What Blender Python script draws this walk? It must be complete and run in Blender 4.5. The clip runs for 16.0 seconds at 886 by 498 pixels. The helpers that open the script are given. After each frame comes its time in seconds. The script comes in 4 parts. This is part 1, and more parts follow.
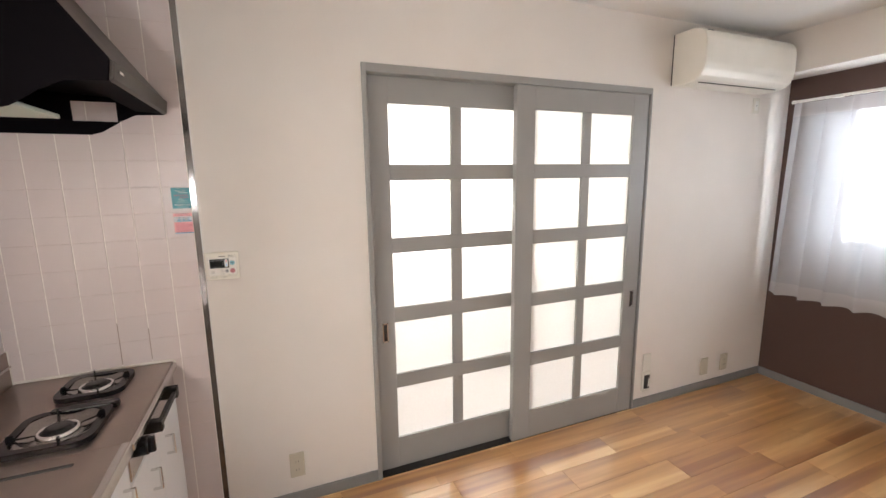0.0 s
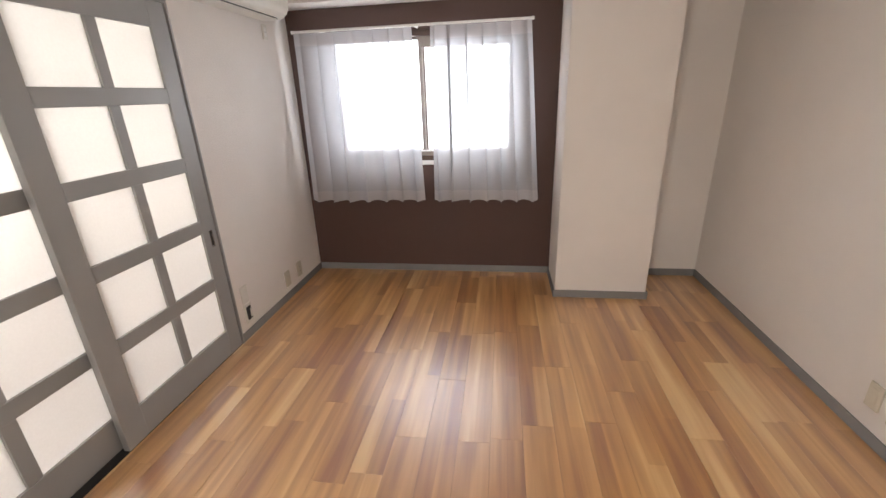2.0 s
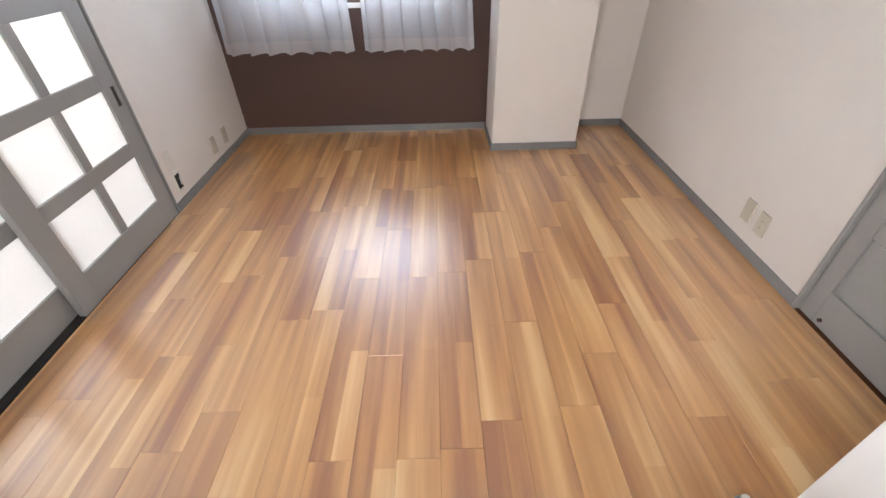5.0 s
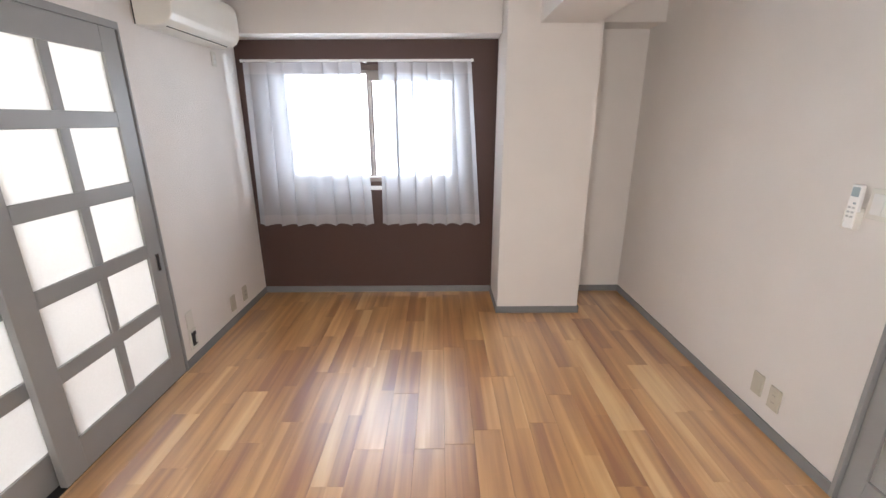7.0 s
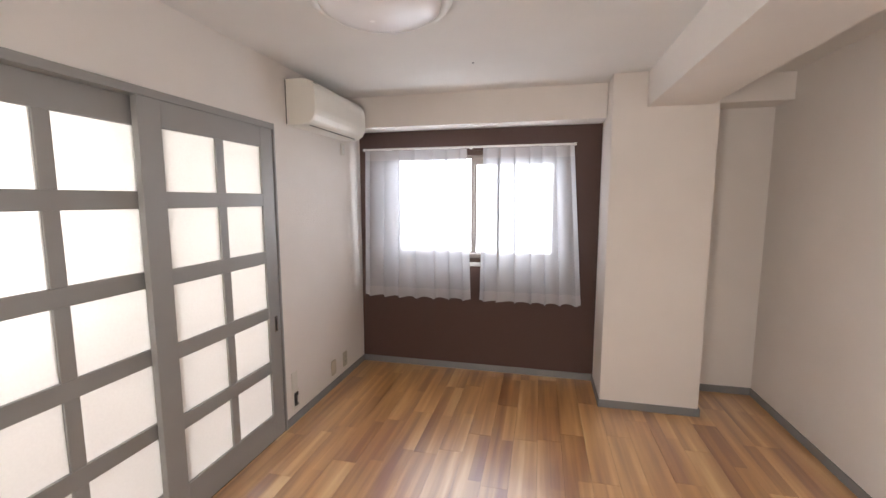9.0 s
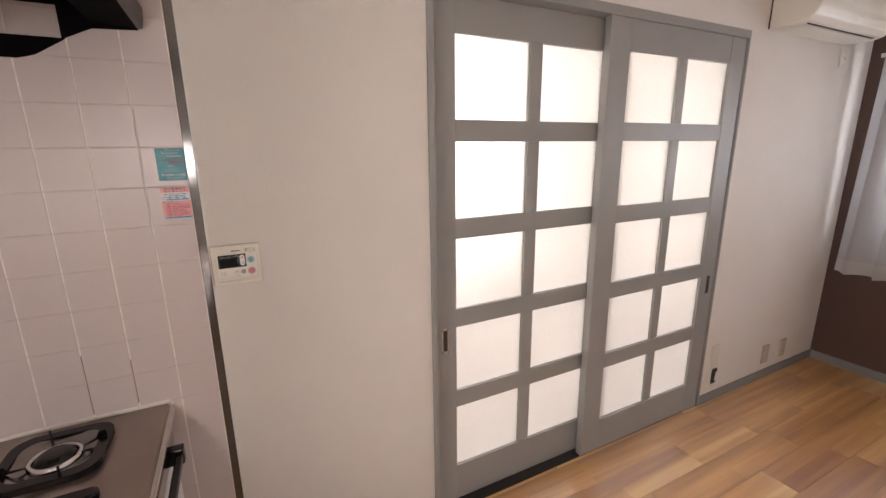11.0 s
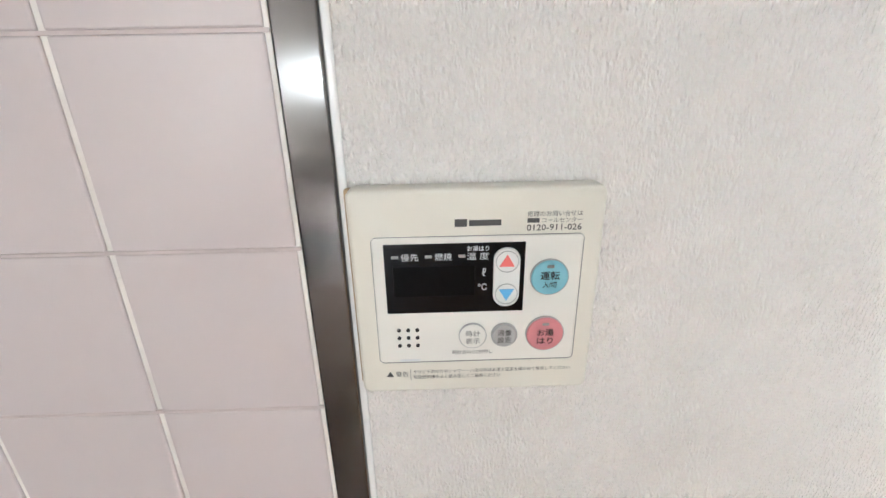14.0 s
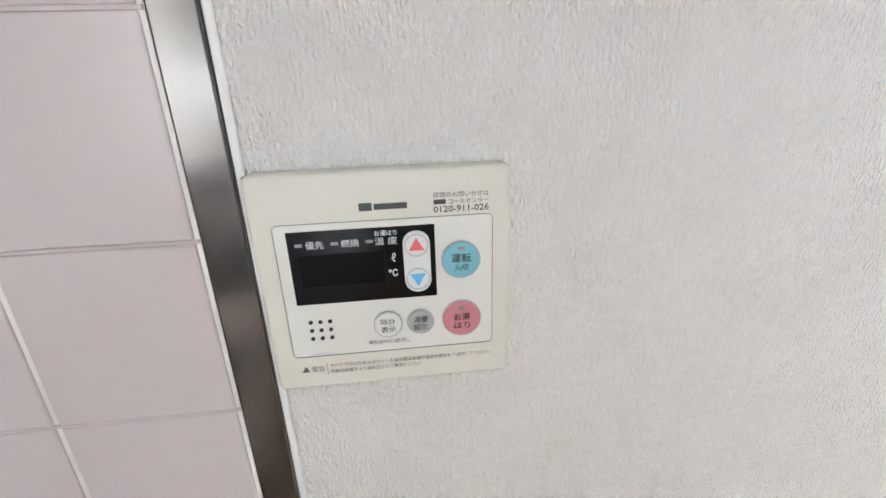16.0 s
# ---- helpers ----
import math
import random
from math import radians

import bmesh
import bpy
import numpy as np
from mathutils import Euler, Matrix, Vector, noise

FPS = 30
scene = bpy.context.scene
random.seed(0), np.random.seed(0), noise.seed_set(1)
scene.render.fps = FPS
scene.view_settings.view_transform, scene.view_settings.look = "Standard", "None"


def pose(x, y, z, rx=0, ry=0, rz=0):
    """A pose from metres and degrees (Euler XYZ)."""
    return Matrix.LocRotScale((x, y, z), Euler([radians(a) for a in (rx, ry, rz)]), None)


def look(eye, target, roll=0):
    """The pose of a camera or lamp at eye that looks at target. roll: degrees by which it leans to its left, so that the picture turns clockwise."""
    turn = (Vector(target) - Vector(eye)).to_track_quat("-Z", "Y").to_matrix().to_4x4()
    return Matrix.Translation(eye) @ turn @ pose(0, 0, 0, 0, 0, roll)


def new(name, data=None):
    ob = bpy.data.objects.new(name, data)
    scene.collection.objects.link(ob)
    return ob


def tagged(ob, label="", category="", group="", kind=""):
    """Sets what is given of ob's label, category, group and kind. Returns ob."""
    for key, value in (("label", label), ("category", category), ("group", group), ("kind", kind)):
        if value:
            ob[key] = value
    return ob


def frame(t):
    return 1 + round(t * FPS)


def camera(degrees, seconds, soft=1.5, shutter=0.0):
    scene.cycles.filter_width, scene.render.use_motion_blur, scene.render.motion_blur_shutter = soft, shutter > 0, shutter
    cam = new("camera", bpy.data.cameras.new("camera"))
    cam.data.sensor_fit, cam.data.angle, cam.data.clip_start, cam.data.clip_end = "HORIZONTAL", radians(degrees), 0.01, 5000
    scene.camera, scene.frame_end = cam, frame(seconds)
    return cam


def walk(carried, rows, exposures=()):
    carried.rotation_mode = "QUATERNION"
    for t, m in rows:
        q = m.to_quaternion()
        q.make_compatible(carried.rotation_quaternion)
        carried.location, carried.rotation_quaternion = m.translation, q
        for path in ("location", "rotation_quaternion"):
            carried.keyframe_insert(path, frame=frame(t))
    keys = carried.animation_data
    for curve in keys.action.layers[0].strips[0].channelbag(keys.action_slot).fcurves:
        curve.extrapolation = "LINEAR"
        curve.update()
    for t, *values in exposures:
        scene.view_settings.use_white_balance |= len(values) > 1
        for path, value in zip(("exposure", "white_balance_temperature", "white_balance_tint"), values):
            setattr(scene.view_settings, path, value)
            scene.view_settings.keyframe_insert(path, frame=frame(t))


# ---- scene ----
cam = camera(93.3, 16.0)

PATH = [
    (0, (1.929, 0.291, 1.526), (0.099, 1.029, 1.198), -0.8),
    (0.5, (1.87, 0.213, 1.536), (0.39, 1.489, 1.109), -1.3),
    (1, (1.812, 0.204, 1.522), (0.781, 1.833, 0.989), -1.0),
    (1.5, (1.799, 0.239, 1.526), (1.19, 2.043, 0.911), -1.2),
    (2, (1.711, 0.199, 1.518), (1.433, 2.055, 0.826), -2.2),
    (2.5, (1.631, 0.176, 1.529), (1.531, 1.982, 0.674), -2.0),
    (3, (1.636, 0.171, 1.482), (1.603, 1.855, 0.403), -1.6),
    (3.5, (1.694, 0.147, 1.439), (1.664, 1.692, 0.17), -2.2),
    (5.8, (1.681, 0.052, 1.435), (1.712, 1.739, 0.362), -0.8),
    (6, (1.672, 0.05, 1.463), (1.704, 1.784, 0.466), -0.7),
    (6.5, (1.662, 0.033, 1.51), (1.687, 1.871, 0.723), -0.4),
    (7, (1.657, 0.022, 1.552), (1.666, 1.934, 0.965), -0.2),
    (7.5, (1.663, 0.01, 1.58), (1.649, 1.968, 1.17), -0.1),
    (8, (1.651, 0.0, 1.603), (1.599, 1.979, 1.318), 0.0),
    (8.2, (1.665, -0.001, 1.596), (1.572, 1.982, 1.353), 0.0),
    (10.5, (1.525, 0.098, 1.513), (0.038, 1.377, 1.121), -0.4),
    (11, (1.305, 0.092, 1.496), (-0.437, 0.959, 1.035), -0.7),
    (11.5, (1.092, 0.099, 1.486), (-0.774, 0.587, 0.955), -1.5),
    (12, (0.883, 0.103, 1.457), (-1.015, 0.375, 0.888), -0.5),
    (12.5, (0.671, 0.095, 1.428), (-1.236, 0.228, 0.839), -0.4),
    (13, (0.419, 0.046, 1.379), (-1.498, 0.109, 0.81), -1.0),
    (13.2, (0.339, 0.034, 1.358), (-1.564, 0.097, 0.745), -1.0),
    (13.5, (0.267, 0.032, 1.332), (-1.623, 0.086, 0.68), -0.9),
    (14, (0.208, 0.059, 1.284), (-1.668, 0.092, 0.592), -1.1),
    (14.5, (0.192, 0.068, 1.255), (-1.685, 0.108, 0.568), -1.2),
    (15, (0.192, 0.07, 1.252), (-1.689, 0.111, 0.573), -1.6),
    (15.5, (0.193, 0.073, 1.255), (-1.684, 0.157, 0.57), -1.8),
    (16, (0.209, 0.089, 1.272), (-1.666, 0.264, 0.6), -2.1),
]
EXPOSURES = [(0.0, 0.6, 6150, 8), (0.7, 0.4, 6250, 9), (1.5, 0.2, 6380, 11), (2.5, 0.25, 6180, 10), (3.5, 0.45, 5950, 8), (6.0, 0.7, 5550, 7), (7.0, 0.47, 5780, 8), (8.0, 0.33, 6020, 9),
             (10.5, 0.15, 6400, 15), (11.5, 0.35, 6450, 15), (12.1, 0.5, 6100, 12), (12.6, 0.58, 5850, 8), (13.2, 1.12, 5350, 2), (14.5, 1.06, 5330, 0), (15.2, 1.0, 5300, 0), (16.0, 0.95, 5220, 0)]
walk(cam, [(t, look(eye, target, roll)) for t, eye, target, roll in PATH], EXPOSURES)

# ---- light ----
scene.view_settings.exposure = 0.0
world = bpy.data.worlds.new("world")
scene.world = world
world.use_nodes = True
wn = world.node_tree
sky = wn.nodes.new("ShaderNodeTexSky")
sky.sky_type, sky.sun_disc = "NISHITA", False
sky.sun_elevation, sky.sun_rotation = radians(50), radians(200)
wn.nodes["Background"].inputs[1].default_value = 0.1
wn.links.new(sky.outputs[0], wn.nodes["Background"].inputs[0])


def area(name, m, w, h, watts, colour):
    data = bpy.data.lights.new(name, "AREA")
    data.shape, data.size, data.size_y, data.energy, data.color = "RECTANGLE", w, h, watts, colour
    ob = new(name, data)
    ob.matrix_world = m
    return ob


sun_data = bpy.data.lights.new("sun", "SUN")
sun_data.energy, sun_data.angle, sun_data.color = 2.5, radians(0.5), (1, 0.95, 0.88)
sun = new("sun", sun_data)
sun.matrix_world = look((0, 0, 0), (-0.35, 0.6, -0.9))
area("window_daylight", look((1.05, 3.95, 1.5), (1.05, 3.0, 1.40)), 1.6, 1.05, 48, (0.95, 0.975, 1.0))
area("next_room_daylight", look((-2.95, 1.6, 1.45), (0, 1.6, 1.2)), 2.6, 1.7, 200, (1.0, 0.955, 0.90))
# unseen fill lamp added on the kitchen side to brighten the long wall
area("kitchen_fill", look((1.05, -0.72, 1.36), (3.33, 1.8, 1.1)), 0.62, 0.44, 28, (1.0, 0.90, 0.80))
# extra fill in front of the closed end wall, no window behind it
area("hall_end_fill", look((2.82, -3.15, 1.5), (2.3, 1.0, 1.3)), 0.85, 1.3, 10, (1.0, 0.92, 0.83))
# lamp added at the solid east wall for the steel strip's highlight and fill
area("strip_glint_fill", look((3.29, -0.42, 1.42), (0, 0, 1.3)), 0.26, 0.20, 12, (1.0, 0.95, 0.90))


# ---- materials ----
def material(name, colour, rough=0.5, metal=0.0, var=0.05, scale=8.0, bump=0.0, bump_scale=60.0, spec=0.5, stretch=(1, 1, 1), rough_var=0.05):
    m = bpy.data.materials.new(name)
    m.use_nodes = True
    t = m.node_tree
    b = t.nodes["Principled BSDF"]
    co = t.nodes.new("ShaderNodeTexCoord")
    mp = t.nodes.new("ShaderNodeMapping")
    mp.inputs["Scale"].default_value = stretch
    t.links.new(co.outputs["Object"], mp.inputs[0])
    n = t.nodes.new("ShaderNodeTexNoise")
    n.inputs["Scale"].default_value, n.inputs["Detail"].default_value = scale, 5
    t.links.new(mp.outputs[0], n.inputs[0])
    r = t.nodes.new("ShaderNodeValToRGB")
    r.color_ramp.elements[0].position, r.color_ramp.elements[1].position = 0.3, 0.7
    r.color_ramp.elements[0].color = (*[c * (1 - var) for c in colour], 1)
    r.color_ramp.elements[1].color = (*[min(1, c * (1 + var)) for c in colour], 1)
    t.links.new(n.outputs[0], r.inputs[0])
    t.links.new(r.outputs[0], b.inputs["Base Color"])
    mr = t.nodes.new("ShaderNodeMapRange")
    mr.inputs["To Min"].default_value, mr.inputs["To Max"].default_value = max(0, rough - rough_var), min(1, rough + rough_var)
    t.links.new(n.outputs[0], mr.inputs[0])
    t.links.new(mr.outputs[0], b.inputs["Roughness"])
    b.inputs["Metallic"].default_value = metal
    b.inputs["Specular IOR Level"].default_value = spec
    if bump:
        n2 = t.nodes.new("ShaderNodeTexNoise")
        n2.inputs["Scale"].default_value, n2.inputs["Detail"].default_value = bump_scale, 4
        t.links.new(mp.outputs[0], n2.inputs[0])
        bp = t.nodes.new("ShaderNodeBump")
        bp.inputs["Strength"].default_value, bp.inputs["Distance"].default_value = bump, 0.002
        t.links.new(n2.outputs[0], bp.inputs["Height"])
        t.links.new(bp.outputs[0], b.inputs["Normal"])
    return m


def wallpaper_material(name, colour):
    """Vinyl wallpaper with short upright ribs."""
    m = material(name, colour, 0.58, var=0.02, scale=3, spec=0.45)
    t = m.node_tree
    b = t.nodes["Principled BSDF"]
    co = t.nodes["Texture Coordinate"]
    mp = t.nodes.new("ShaderNodeMapping")
    mp.inputs["Scale"].default_value = (1, 1, 0.48)
    t.links.new(co.outputs["Object"], mp.inputs[0])
    a = t.nodes.new("ShaderNodeTexNoise")
    a.inputs["Scale"].default_value, a.inputs["Detail"].default_value = 500, 1
    t.links.new(mp.outputs[0], a.inputs[0])
    v = t.nodes.new("ShaderNodeTexNoise")
    v.inputs["Scale"].default_value, v.inputs["Detail"].default_value = 390, 1
    t.links.new(co.outputs["Object"], v.inputs[0])
    steep = t.nodes.new("ShaderNodeMapRange")
    steep.inputs["From Min"].default_value, steep.inputs["From Max"].default_value = 0.30, 0.70
    t.links.new(a.outputs[0], steep.inputs[0])
    mix = t.nodes.new("ShaderNodeMath")
    mix.operation = "ADD"
    t.links.new(steep.outputs[0], mix.inputs[0])
    t.links.new(v.outputs[0], mix.inputs[1])
    bp = t.nodes.new("ShaderNodeBump")
    bp.inputs["Strength"].default_value, bp.inputs["Distance"].default_value = 1.0, 0.0016
    t.links.new(mix.outputs[0], bp.inputs["Height"])
    t.links.new(bp.outputs[0], b.inputs["Normal"])
    return m


def floor_material():
    """Printed cherry flooring: two tones of strip across each board, grain along it."""
    m = bpy.data.materials.new("floorboard")
    m.use_nodes = True
    t = m.node_tree
    b = t.nodes["Principled BSDF"]
    co = t.nodes.new("ShaderNodeTexCoord")
    info = t.nodes.new("ShaderNodeObjectInfo")
    comb = t.nodes.new("ShaderNodeCombineXYZ")
    mul = t.nodes.new("ShaderNodeMath")
    mul.operation = "MULTIPLY"
    mul.inputs[1].default_value = 37.0
    t.links.new(info.outputs["Random"], mul.inputs[0])
    for i in range(3):
        t.links.new(mul.outputs[0], comb.inputs[i])
    add = t.nodes.new("ShaderNodeVectorMath")
    t.links.new(co.outputs["Object"], add.inputs[0])
    t.links.new(comb.outputs[0], add.inputs[1])

    def tex(sx, sy, scale, detail=4):
        mp = t.nodes.new("ShaderNodeMapping")
        mp.inputs["Scale"].default_value = (sx, sy, 1)
        t.links.new(add.outputs[0], mp.inputs[0])
        n = t.nodes.new("ShaderNodeTexNoise")
        n.inputs["Scale"].default_value, n.inputs["Detail"].default_value = scale, detail
        t.links.new(mp.outputs[0], n.inputs[0])
        return n.outputs[0]

    band, grain, fine = tex(13, 0.8, 1.0, 2), tex(38, 1.5, 1.0, 5), tex(230, 8, 1.0, 3)

    def math_node(op, a, c=0.0):
        n = t.nodes.new("ShaderNodeMath")
        n.operation = op
        for i, v in enumerate((a, c)):
            if isinstance(v, (int, float)):
                n.inputs[i].default_value = v
            else:
                t.links.new(v, n.inputs[i])
        return n.outputs[0]

    # two printed strips a board, each cut into blocks of its own tone
    sep = t.nodes.new("ShaderNodeSeparateXYZ")
    t.links.new(co.outputs["Object"], sep.inputs[0])
    strip = math_node("FLOOR", math_node("DIVIDE", sep.outputs[0], 0.07525))
    block = math_node("FLOOR", math_node("DIVIDE", math_node("ADD", sep.outputs[1], math_node("MULTIPLY", strip, 0.47)), 0.94))
    cell = t.nodes.new("ShaderNodeCombineXYZ")
    t.links.new(strip, cell.inputs[0])
    t.links.new(block, cell.inputs[1])
    t.links.new(mul.outputs[0], cell.inputs[2])
    white = t.nodes.new("ShaderNodeTexWhiteNoise")
    t.links.new(cell.outputs[0], white.inputs["Vector"])

    f = math_node("ADD", math_node("MULTIPLY", band, 0.76), math_node("MULTIPLY", grain, 0.20))
    f = math_node("ADD", f, math_node("MULTIPLY", fine, 0.06))
    f = math_node("ADD", f, math_node("MULTIPLY", math_node("SUBTRACT", white.outputs["Value"], 0.5), 0.19))
    r = t.nodes.new("ShaderNodeValToRGB")
    e = r.color_ramp.elements
    b.inputs["Specular IOR Level"].default_value = 0.4
    b.inputs["Coat Weight"].default_value, b.inputs["Coat Roughness"].default_value = 1.0, 0.28
    b.inputs["Coat IOR"].default_value = 2.5
    e[0].position, e[0].color = 0.34, (0.33, 0.118, 0.030, 1)
    e[1].position, e[1].color = 0.72, (0.83, 0.56, 0.26, 1)
    k = e.new(0.48)
    k.color = (0.52, 0.245, 0.068, 1)
    k = e.new(0.6)
    k.color = (0.67, 0.37, 0.125, 1)
    t.links.new(f, r.inputs[0])
    t.links.new(r.outputs[0], b.inputs["Base Color"])
    rr = t.nodes.new("ShaderNodeMapRange")
    rr.inputs["To Min"].default_value, rr.inputs["To Max"].default_value = 0.30, 0.42
    t.links.new(grain, rr.inputs[0])
    t.links.new(rr.outputs[0], b.inputs["Roughness"])
    bp = t.nodes.new("ShaderNodeBump")
    bp.inputs["Strength"].default_value, bp.inputs["Distance"].default_value = 0.15, 0.0005
    t.links.new(fine, bp.inputs["Height"])
    t.links.new(bp.outputs[0], b.inputs["Normal"])
    return m


def sheer_material(name, colour, clear):
    m = bpy.data.materials.new(name)
    m.use_nodes = True
    t = m.node_tree
    t.nodes.remove(t.nodes["Principled BSDF"])
    out = t.nodes["Material Output"]
    tr, df, cl = (t.nodes.new(k) for k in ("ShaderNodeBsdfTranslucent", "ShaderNodeBsdfDiffuse", "ShaderNodeBsdfTransparent"))
    n = t.nodes.new("ShaderNodeTexNoise")
    n.inputs["Scale"].default_value = 400
    tr.inputs[0].default_value = df.inputs[0].default_value = (*colour, 1)
    a, b = t.nodes.new("ShaderNodeMixShader"), t.nodes.new("ShaderNodeMixShader")
    mr = t.nodes.new("ShaderNodeMapRange")
    mr.inputs["To Min"].default_value, mr.inputs["To Max"].default_value = clear - 0.02, clear + 0.02
    co = t.nodes.new("ShaderNodeTexCoord")
    t.links.new(co.outputs["Object"], n.inputs[0])
    t.links.new(n.outputs[0], mr.inputs[0])
    a.inputs[0].default_value = 0.7
    t.links.new(tr.outputs[0], a.inputs[1])
    t.links.new(df.outputs[0], a.inputs[2])
    t.links.new(mr.outputs[0], b.inputs[0])
    t.links.new(a.outputs[0], b.inputs[1])
    t.links.new(cl.outputs[0], b.inputs[2])
    t.links.new(b.outputs[0], out.inputs[0])
    return m


def frosted_material():
    m = bpy.data.materials.new("frosted_pane")
    m.use_nodes = True
    t = m.node_tree
    b = t.nodes["Principled BSDF"]
    b.inputs["Base Color"].default_value = (0.9, 0.9, 0.88, 1)
    b.inputs["Roughness"].default_value = 0.35
    tr = t.nodes.new("ShaderNodeBsdfTranslucent")
    co = t.nodes.new("ShaderNodeTexCoord")
    n = t.nodes.new("ShaderNodeTexNoise")
    n.inputs["Scale"].default_value = 90
    t.links.new(co.outputs["Object"], n.inputs[0])
    r = t.nodes.new("ShaderNodeValToRGB")
    r.color_ramp.elements[0].color, r.color_ramp.elements[1].color = (0.84, 0.83, 0.81, 1), (0.93, 0.92, 0.90, 1)
    t.links.new(n.outputs[0], r.inputs[0])
    t.links.new(r.outputs[0], tr.inputs[0])
    bp = t.nodes.new("ShaderNodeBump")
    bp.inputs["Strength"].default_value, bp.inputs["Distance"].default_value = 0.3, 0.0006
    t.links.new(n.outputs[0], bp.inputs["Height"])
    t.links.new(bp.outputs[0], b.inputs["Normal"])
    mx = t.nodes.new("ShaderNodeMixShader")
    mx.inputs[0].default_value = 0.72
    # light goes on forward through the ground glass as well as spreading in it
    fw, both = t.nodes.new("ShaderNodeBsdfRefraction"), t.nodes.new("ShaderNodeMixShader")
    fw.inputs["Roughness"].default_value, fw.inputs["IOR"].default_value, both.inputs[0].default_value = 0.75, 1.25, 0.7
    t.links.new(r.outputs[0], fw.inputs[0])
    t.links.new(tr.outputs[0], both.inputs[1])
    t.links.new(fw.outputs[0], both.inputs[2])
    t.links.new(b.outputs[0], mx.inputs[1])
    t.links.new(both.outputs[0], mx.inputs[2])
    t.links.new(mx.outputs[0], t.nodes["Material Output"].inputs[0])
    return m


def glass_material():
    m = bpy.data.materials.new("clear_glass")
    m.use_nodes = True
    b = m.node_tree.nodes["Principled BSDF"]
    b.inputs["Transmission Weight"].default_value = 1
    b.inputs["Roughness"].default_value = 0.0
    b.inputs["IOR"].default_value = 1.45
    return m


def plain(name, colour, rough=0.5):
    return material(name, colour, rough, var=.02)


WHITE_WALL = wallpaper_material("white_wallpaper", (0.86, 0.81, 0.76))
CEIL = wallpaper_material("ceiling_paper", (0.86, 0.84, 0.81))
BROWN_WALL = wallpaper_material("brown_wallpaper", (0.10, 0.056, 0.045))
GREY_PAINT = material("grey_paint", (0.30, 0.295, 0.285), 0.42, var=0.03, scale=5, bump=0.05, bump_scale=120)
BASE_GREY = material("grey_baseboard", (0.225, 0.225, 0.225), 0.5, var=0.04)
# near-black: painted shade for gaps, slots and holes; also the track and plinths
DARK = material("gap_shade_and_trim", (0.02, 0.018, 0.017), 0.6)
BOARD = floor_material()
SUBFLOOR = material("board_joint", (0.09, 0.035, 0.015), 0.7)
FROST = frosted_material()
GLASS = glass_material()
SHEER = sheer_material("sheer_voile", (0.545, 0.545, 0.57), 0.14)
HEM = sheer_material("sheer_hem", (0.60, 0.58, 0.59), 0.08)
TILE = material("pink_glazed_tile", (0.63, 0.553, 0.54), 0.30, var=0.02, scale=2, bump=0.03, bump_scale=15)
GROUT = material("grout", (0.84, 0.79, 0.74), 0.6, var=0.12, scale=30)
STEEL = material("stainless_steel", (0.62, 0.60, 0.58), 0.22, 1.0, var=0.05, scale=20, stretch=(1, 1, 0.04))
COUNTER = material("worn_stainless_steel", (0.37, 0.305, 0.27), 0.34, 1.0, var=0.08, scale=7, bump=0.05, bump_scale=200, rough_var=0.1)
# base colour darkened to carry the dark surroundings the strip would mirror
STRIP = material("brushed_steel_strip", (0.16, 0.15, 0.145), 0.17, 1.0, var=0.05, scale=20, stretch=(1, 1, 0.04))
tan = STRIP.node_tree.nodes.new("ShaderNodeTangent")
tan.direction_type, tan.axis = "RADIAL", "Z"
STRIP.node_tree.links.new(tan.outputs[0], STRIP.node_tree.nodes["Principled BSDF"].inputs["Tangent"])
STRIP.node_tree.nodes["Principled BSDF"].inputs["Anisotropic"].default_value = 0.85
BOWL = material("smoked_chrome", (0.30, 0.28, 0.26), 0.16, 1.0, var=0.15)
CHROME = material("chrome", (0.75, 0.75, 0.75), 0.12, 1.0, var=0.02)
BLACK = material("black_enamel", (0.005, 0.004, 0.005), 0.22, var=0.2, spec=0.4)
HOOD_BLACK = material("black_hood_paint", (0.004, 0.003, 0.004), 0.7, var=0.15, spec=0.04)
HOOD_LIP = material("brown_grey_hood_front", (0.055, 0.045, 0.040), 0.38, 0.3, var=0.1)
PLASTIC = material("ivory_plastic", (0.76, 0.73, 0.66), 0.35, var=0.02)
PLATE = material("beige_plate", (0.57, 0.52, 0.42), 0.4, var=0.02)
WHITE_PLASTIC = material("white_plastic", (0.82, 0.81, 0.78), 0.32, var=0.02)
WHITE_PAINT = material("white_laminate", (0.78, 0.78, 0.78), 0.3, var=0.02)
SASH = material("grey_bronze_aluminium", (0.26, 0.22, 0.19), 0.4, 0.3, var=0.1)
BRONZE = material("bronze_aluminium", (0.09, 0.055, 0.04), 0.4, 0.3, var=0.1)
SCREEN = material("black_display", (0.003, 0.003, 0.004), 0.2, var=0.1, spec=0.2)
EDGE = material("white_paper_edge", (0.88, 0.86, 0.83), 0.25, var=0.03)
CAULK = material("white_sealant", (0.72, 0.68, 0.62), 0.6, var=0.08)


# ---- mesh helpers ----
def base_of(ob):
    p = Vector((0, 0, 0))
    while ob:
        p += ob.location
        ob = ob.parent
    return p


def thing(name, place, label, category, group="", kind=""):
    ob = new(name)
    ob.location = place
    return tagged(ob, label, category, group, kind)


